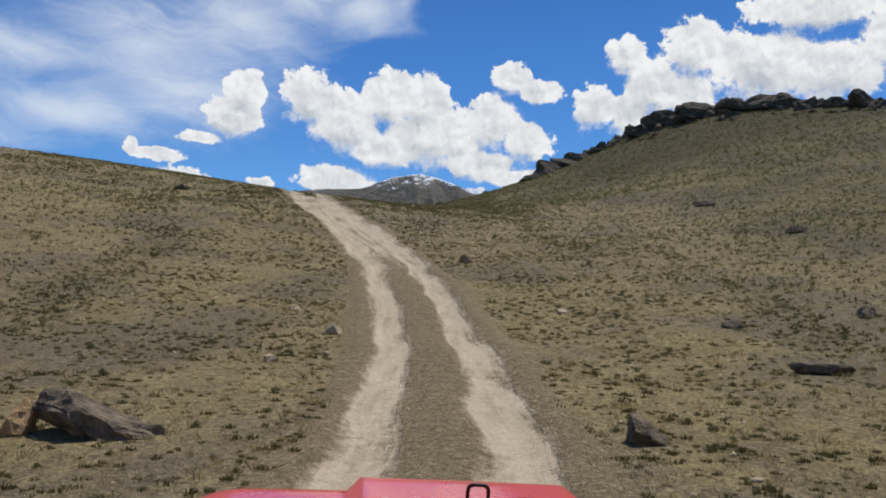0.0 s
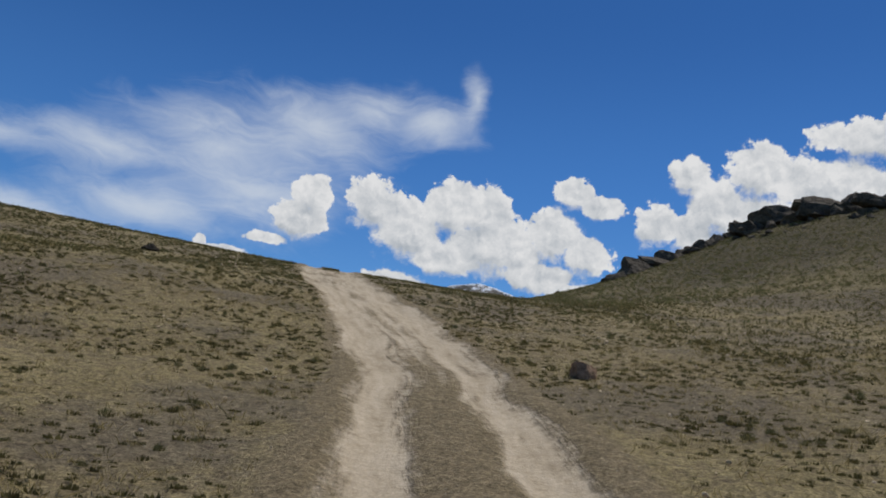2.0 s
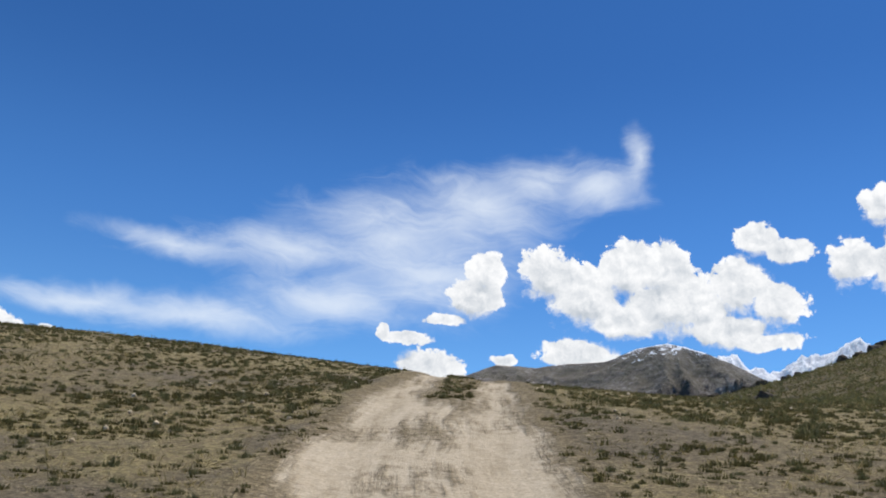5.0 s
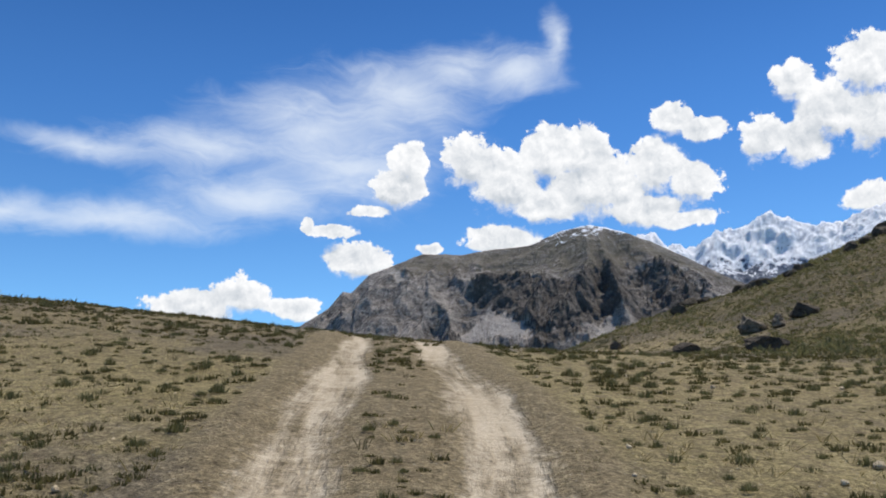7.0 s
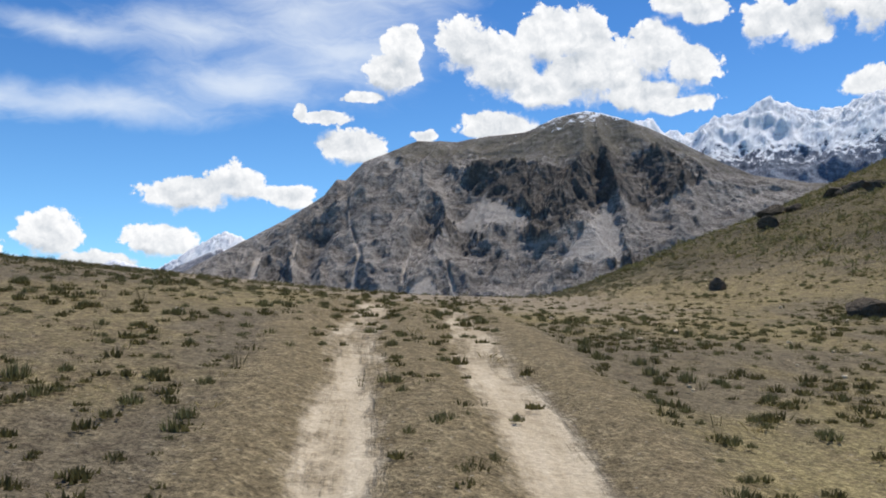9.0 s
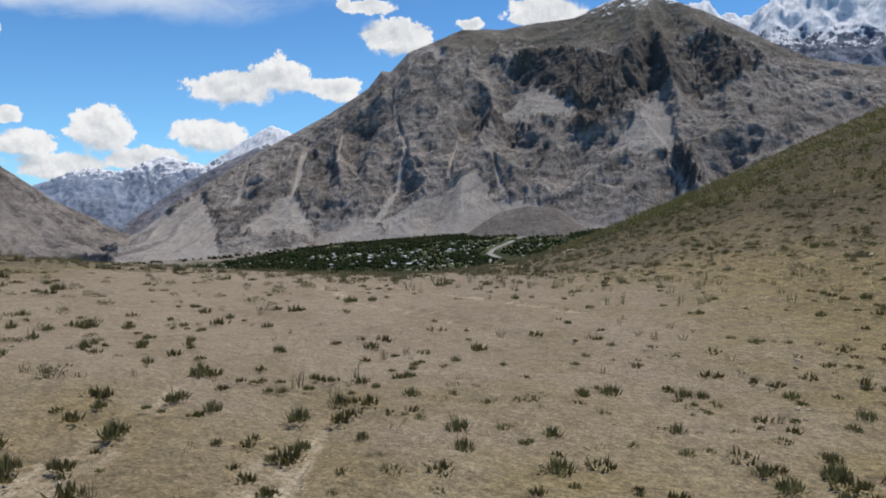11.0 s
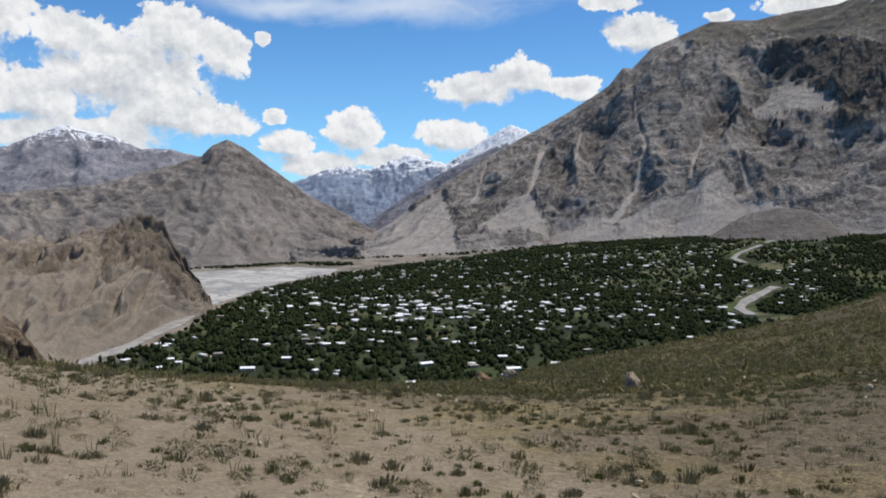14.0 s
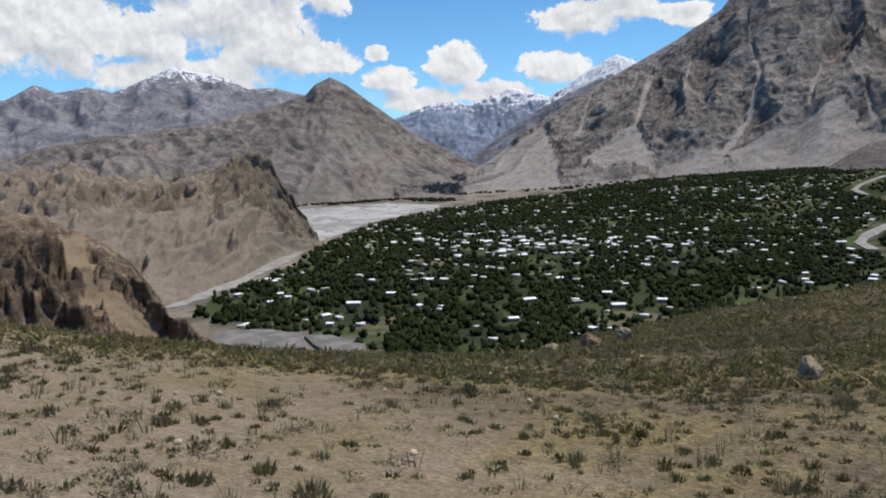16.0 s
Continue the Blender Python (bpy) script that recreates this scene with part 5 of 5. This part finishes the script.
WHITEWASH = plain_material("mud_brick_wall", (0.36, 0.29, 0.2), 0.8, vary=0.1, scale=0.6)
TIN_ROOF = plain_material("pale_tin_roof", (0.93, 0.92, 0.9), 0.7, vary=0.06, scale=0.8, specular=0.3)
MUD_ROOF = plain_material("mud_plaster_roof", (0.38, 0.33, 0.27), 0.9, vary=0.12, scale=0.8)


def house(w, d, h, pitched, roof_mat):
    ob = thing("house", "small mud-walled village house with a white roof", "house", Matrix(), "houses of the village")
    bm = bmesh.new()
    bmesh.ops.create_cube(bm, size=1.0)
    bmesh.ops.scale(bm, vec=(w, d, h), verts=bm.verts)
    bmesh.ops.translate(bm, vec=(0, 0, h / 2), verts=bm.verts)
    part("wall", bm, WHITEWASH, ob, smooth_it=False)
    bm = bmesh.new()
    e, t = 0.5, 0.25
    a, b = w / 2 + e, d / 2 + e
    rise = d * 0.2 if pitched else 0.02
    prof = [(-b, h), (0, h + rise), (b, h), (b, h + t), (0, h + rise + t), (-b, h + t)]
    ends = [[bm.verts.new((sx, py, pz)) for py, pz in prof] for sx in (-a, a)]
    for i in range(6):
        j = (i + 1) % 6
        bm.faces.new((ends[0][i], ends[0][j], ends[1][j], ends[1][i]))
    bm.faces.new(ends[0][::-1])
    bm.faces.new(ends[1])
    bmesh.ops.recalc_face_normals(bm, faces=bm.faces)
    part("roof", bm, roof_mat, ob, smooth_it=False)
    return ob


def build_village():
    rng = np.random.default_rng(31)
    kinds = [house(6, 5, 2.8, True, TIN_ROOF), house(9, 6, 3.0, True, TIN_ROOF), house(6, 6, 2.8, False, TIN_ROOF), house(9, 6.5, 3.0, False, MUD_ROOF), house(13, 7, 3.4, True, TIN_ROOF)]
    used = [False] * len(kinds)
    for a, d in PLACES:
        k = int(rng.choice(len(kinds), p=[0.32, 0.22, 0.24, 0.1, 0.12]))
        x, y = polar(np.array(a), np.array(d))
        m = pose(float(x), float(y), float(fan_rise(np.array(a), np.array(d))) - 0.1, 0, 0, float(rng.normal(a, 25)))
        if used[k]:
            copy_thing(kinds[k], m)
        else:
            kinds[k].matrix_world = m
            used[k] = True


build_village()


def build_sheds():
    """Small sheds and huts between the houses, too many to count."""
    rng = np.random.default_rng(38)
    a, d = np.array(HUTS).T
    x, y = polar(a, d)
    hut = np.array([(-1, -0.6, 0), (1, -0.6, 0), (1, 0.6, 0), (-1, 0.6, 0), (-1.08, -0.7, 0.75), (1.08, -0.7, 0.75), (1.08, 0.7, 0.75), (-1.08, 0.7, 0.75), (-1.08, 0, 0.95), (1.08, 0, 0.95)])
    tris = np.array([(0, 1, 5), (0, 5, 4), (1, 2, 6), (1, 6, 5), (2, 3, 7), (2, 7, 6), (3, 0, 4), (3, 4, 7), (4, 5, 9), (4, 9, 8), (6, 7, 8), (6, 8, 9), (5, 6, 9), (7, 4, 8)])
    v, f = scatter((hut, tris), np.stack([x, y, fan_rise(a, d) - 0.1], -1), np.radians(rng.normal(a, 30)), rng.uniform(2.2, 4.4, len(a)), np.ones(len(a)))
    ob = joined("village_huts", v, f, WHITEWASH, "small white-roofed huts between the orchard trees", "huts")
    ob.data.materials.append(TIN_ROOF)
    ob.data.polygons.foreach_set("material_index", np.tile(np.array([0] * 8 + [1] * 6, dtype=np.int32), len(a)))


build_sheds()
# ---- the red off-road car at the foot of the climb ----
def paint_material():
    k = Mat("dusty_red_paint", 0.28, specular=0.5)
    k.p.inputs["Coat Weight"].default_value = 0.6
    k.p.inputs["Coat Roughness"].default_value = 0.08
    film = k.noise(2.2, 5, 0.6)
    specks = k.voronoi(26.0)
    size = k.noise(9.0, 2)
    spot = k.step(k.math("SUBTRACT", k.math("MULTIPLY", size, 0.2), specks), 0.0, 0.03)
    c = k.mix(k.step(film, 0.3, 0.8), (0.72, 0.02, 0.02), (0.8, 0.06, 0.055))
    c = k.mix(k.math("MULTIPLY", spot, 0.7), c, (0.75, 0.6, 0.55))
    k.link(k.math("ADD", k.math("MULTIPLY", film, 0.3), 0.12), k.p.inputs["Roughness"])
    return k.color(c)


PAINT = paint_material()
BLACK = plain_material("black_rubber", (0.015, 0.015, 0.015), 0.5, vary=0.2, scale=40)
CHROME = plain_material("worn_steel", (0.5, 0.5, 0.5), 0.25, metallic=0.9, vary=0.1, scale=30)
ROD_RED = plain_material("red_rod", (0.3, 0.02, 0.02), 0.4, vary=0.2, scale=20)


def tube(points, radius, sides=10):
    bm = bmesh.new()
    pts = [Vector(p) for p in points]
    rings = []
    for i, p in enumerate(pts):
        t = (pts[min(i + 1, len(pts) - 1)] - pts[max(i - 1, 0)]).normalized()
        a = t.orthogonal().normalized() if i == 0 else (rings[-1][1] - t * rings[-1][1].dot(t)).normalized()
        b = t.cross(a)
        rings.append(([bm.verts.new(p + (a * math.cos(s) + b * math.sin(s)) * radius) for s in [6.2832 * k / sides for k in range(sides)]], a))
    for (r0, _), (r1, _) in zip(rings[:-1], rings[1:]):
        for k in range(sides):
            bm.faces.new((r0[k], r0[(k + 1) % sides], r1[(k + 1) % sides], r1[k]))
    bm.faces.new(rings[0][0][::-1])
    bm.faces.new(rings[-1][0])
    return bm


def arch(w, h, r, x, y, z):
    """Points of an upright handle with rounded corners."""
    out = [(x - w / 2, y, z)]
    for cx, a0 in ((-w / 2 + r, 180), (w / 2 - r, 90)):
        for k in range(6):
            a = radians(a0 - 18 * k)
            out.append((x + cx + math.cos(a) * r, y, z + h - r + math.sin(a) * r))
    return out + [(x + w / 2, y, z)]


MID = 0.28                      # the bonnet's middle line, right of the driver's eye
HALF = 0.92


def bonnet_z(x, y):
    u = abs(x - MID)
    panel = 0.035 * (1 - float(ease(u, 0.262, 0.295)))
    side = -0.3 * max(0.0, (u - 0.55) / 0.37) ** 2.2
    front = -0.10 * max(0.0, (y - 2.2) / 0.24) ** 2.2
    return 1.49 + 0.07 * (2.38 - y) + panel + side + front - 0.02 * (u / HALF) ** 2


def build_car():
    gx, gy, turn, slope = -0.024, 0.27, radians(5.0), radians(7.5)

    def spot(px, py):
        return gx + px * math.cos(turn) - py * math.sin(turn), gy + px * math.sin(turn) + py * math.cos(turn)

    wz = [ground_z(*spot(MID + s * 0.72, 1.72)) - 0.05 for s in (-1, 1)]
    m = Matrix.Translation((gx, gy, sum(wz) / 2 - 1.74 * math.sin(slope))) @ Matrix.Rotation(turn, 4, "Z") @ Matrix.Rotation(slope, 4, "X")
    car = thing("offroad_car", "red off-road car with a dusty raised bonnet on the track", "car", m)
    xs = np.unique(np.r_[np.linspace(MID - HALF, MID + HALF, 47), MID - 0.295, MID - 0.28, MID - 0.262, MID + 0.262, MID + 0.28, MID + 0.295])
    ys = np.unique(np.r_[np.linspace(0.7, 2.1, 14), np.linspace(2.1, 2.46, 12)])
    bm = bmesh.new()
    grid = [[bm.verts.new((x, y, bonnet_z(x, y))) for y in ys] for x in xs]
    for i in range(len(xs) - 1):
        for j in range(len(ys) - 1):
            bm.faces.new((grid[i][j], grid[i + 1][j], grid[i + 1][j + 1], grid[i][j + 1]))
    rim = [e for e in bm.edges if e.is_boundary]
    low = bmesh.ops.extrude_edge_only(bm, edges=rim)
    for v in [g for g in low["geom"] if isinstance(g, bmesh.types.BMVert)]:
        v.co.z -= 0.05
    part("bonnet", bm, PAINT, car)
    for sx, name in ((-1, "fender"), (1, "fender")):
        bm = bmesh.new()
        bmesh.ops.create_cube(bm, size=1.0)
        bmesh.ops.scale(bm, vec=(0.1, 1.9, 0.42), verts=bm.verts)
        bmesh.ops.translate(bm, vec=(MID + sx * (HALF - 0.07), 1.48, 0.92), verts=bm.verts)
        bmesh.ops.bevel(bm, geom=bm.edges, offset=0.035, segments=2, affect="EDGES")
        part(name, bm, PAINT, car)
    bm = bmesh.new()
    bmesh.ops.create_cube(bm, size=1.0)
    bmesh.ops.scale(bm, vec=(HALF * 2 - 0.22, 0.06, 0.45), verts=bm.verts)
    bmesh.ops.translate(bm, vec=(MID, 2.36, 1.06), verts=bm.verts)
    bmesh.ops.bevel(bm, geom=bm.edges, offset=0.02, segments=2, affect="EDGES")
    part("grille_panel", bm, PAINT, car)
    bm = bmesh.new()
    bmesh.ops.create_cube(bm, size=1.0)
    bmesh.ops.scale(bm, vec=(HALF * 2 - 0.22, 0.05, 0.62), verts=bm.verts)
    bmesh.ops.translate(bm, vec=(MID, 0.74, 1.06), verts=bm.verts)
    bmesh.ops.bevel(bm, geom=bm.edges, offset=0.015, segments=2, affect="EDGES")
    part("firewall", bm, PAINT, car)
    bm = bmesh.new()
    bmesh.ops.create_cube(bm, size=1.0)
    bmesh.ops.scale(bm, vec=(1.44, 0.1, 0.1), verts=bm.verts)
    bmesh.ops.translate(bm, vec=(MID, 1.74, 0.48), verts=bm.verts)
    part("axle", bm, BLACK, car, smooth_it=False)
    for sx in (-1, 1):
        bm = bmesh.new()
        prof = [(0.2, -0.11), (0.42, -0.12), (0.47, -0.1), (0.48, -0.05), (0.48, 0.05), (0.47, 0.1), (0.42, 0.12), (0.2, 0.11)]
        rings = []
        for k in range(32):
            a = 6.2832 * k / 32
            rings.append([bm.verts.new((px, math.cos(a) * r, math.sin(a) * r)) for r, px in prof])
        for k in range(32):
            for j in range(len(prof) - 1):
                bm.faces.new((rings[k][j], rings[k][j + 1], rings[(k + 1) % 32][j + 1], rings[(k + 1) % 32][j]))
        bmesh.ops.recalc_face_normals(bm, faces=bm.faces)
        tyre = part("tyre", bm, BLACK, car)
        tyre.location = (MID + sx * 0.72, 1.74, 0.48)
        bm = bmesh.new()
        bmesh.ops.create_cone(bm, cap_ends=True, segments=24, radius1=0.21, radius2=0.2, depth=0.16, matrix=Matrix.Rotation(math.pi / 2, 4, "Y"))
        part("rim", bm, CHROME, tyre)
    for x, y in ((0.275, 1.9), (-0.17, 1.5)):
        z = bonnet_z(x, y)
        handle = part("loop_handle", tube(arch(0.046, 0.056, 0.013, x, y, z - 0.005), 0.0045), BLACK, car, "black upright loop handle")
        for s in (-1, 1):
            bm = bmesh.new()
            bmesh.ops.create_cone(bm, cap_ends=True, segments=12, radius1=0.008, radius2=0.007, depth=0.01, matrix=Matrix.Translation((x + s * 0.023, y, z + 0.004)))
            part("foot", bm, BLACK, handle)
    x, y = 0.36, 1.45
    z = bonnet_z(x, y)
    part("grab_handle", tube([(x - 0.075, y, z + 0.006), (x - 0.045, y, z + 0.008), (x - 0.03, y, z + 0.03), (x, y, z + 0.036), (x + 0.03, y, z + 0.03), (x + 0.045, y, z + 0.008), (x + 0.075, y, z + 0.006)], 0.008), CHROME, car, "low steel grab handle")
    # whip aerial on the left wing
    line = [(-0.58, 0.75, 1.1), (-0.59, 0.75, 1.25), (-0.6, 0.75, 1.5), (-0.61, 0.75, 1.8), (-0.615, 0.74, 2.2), (-0.615, 0.73, 2.6)]
    aerial = part("aerial", tube(line, 0.0065, 12), BLACK, car, "thin black whip aerial")
    part("aerial_sleeve", tube([(p[0], p[1], p[2]) for p in line[:3]], 0.0085, 12), ROD_RED, aerial, "red lower sleeve")


build_car()
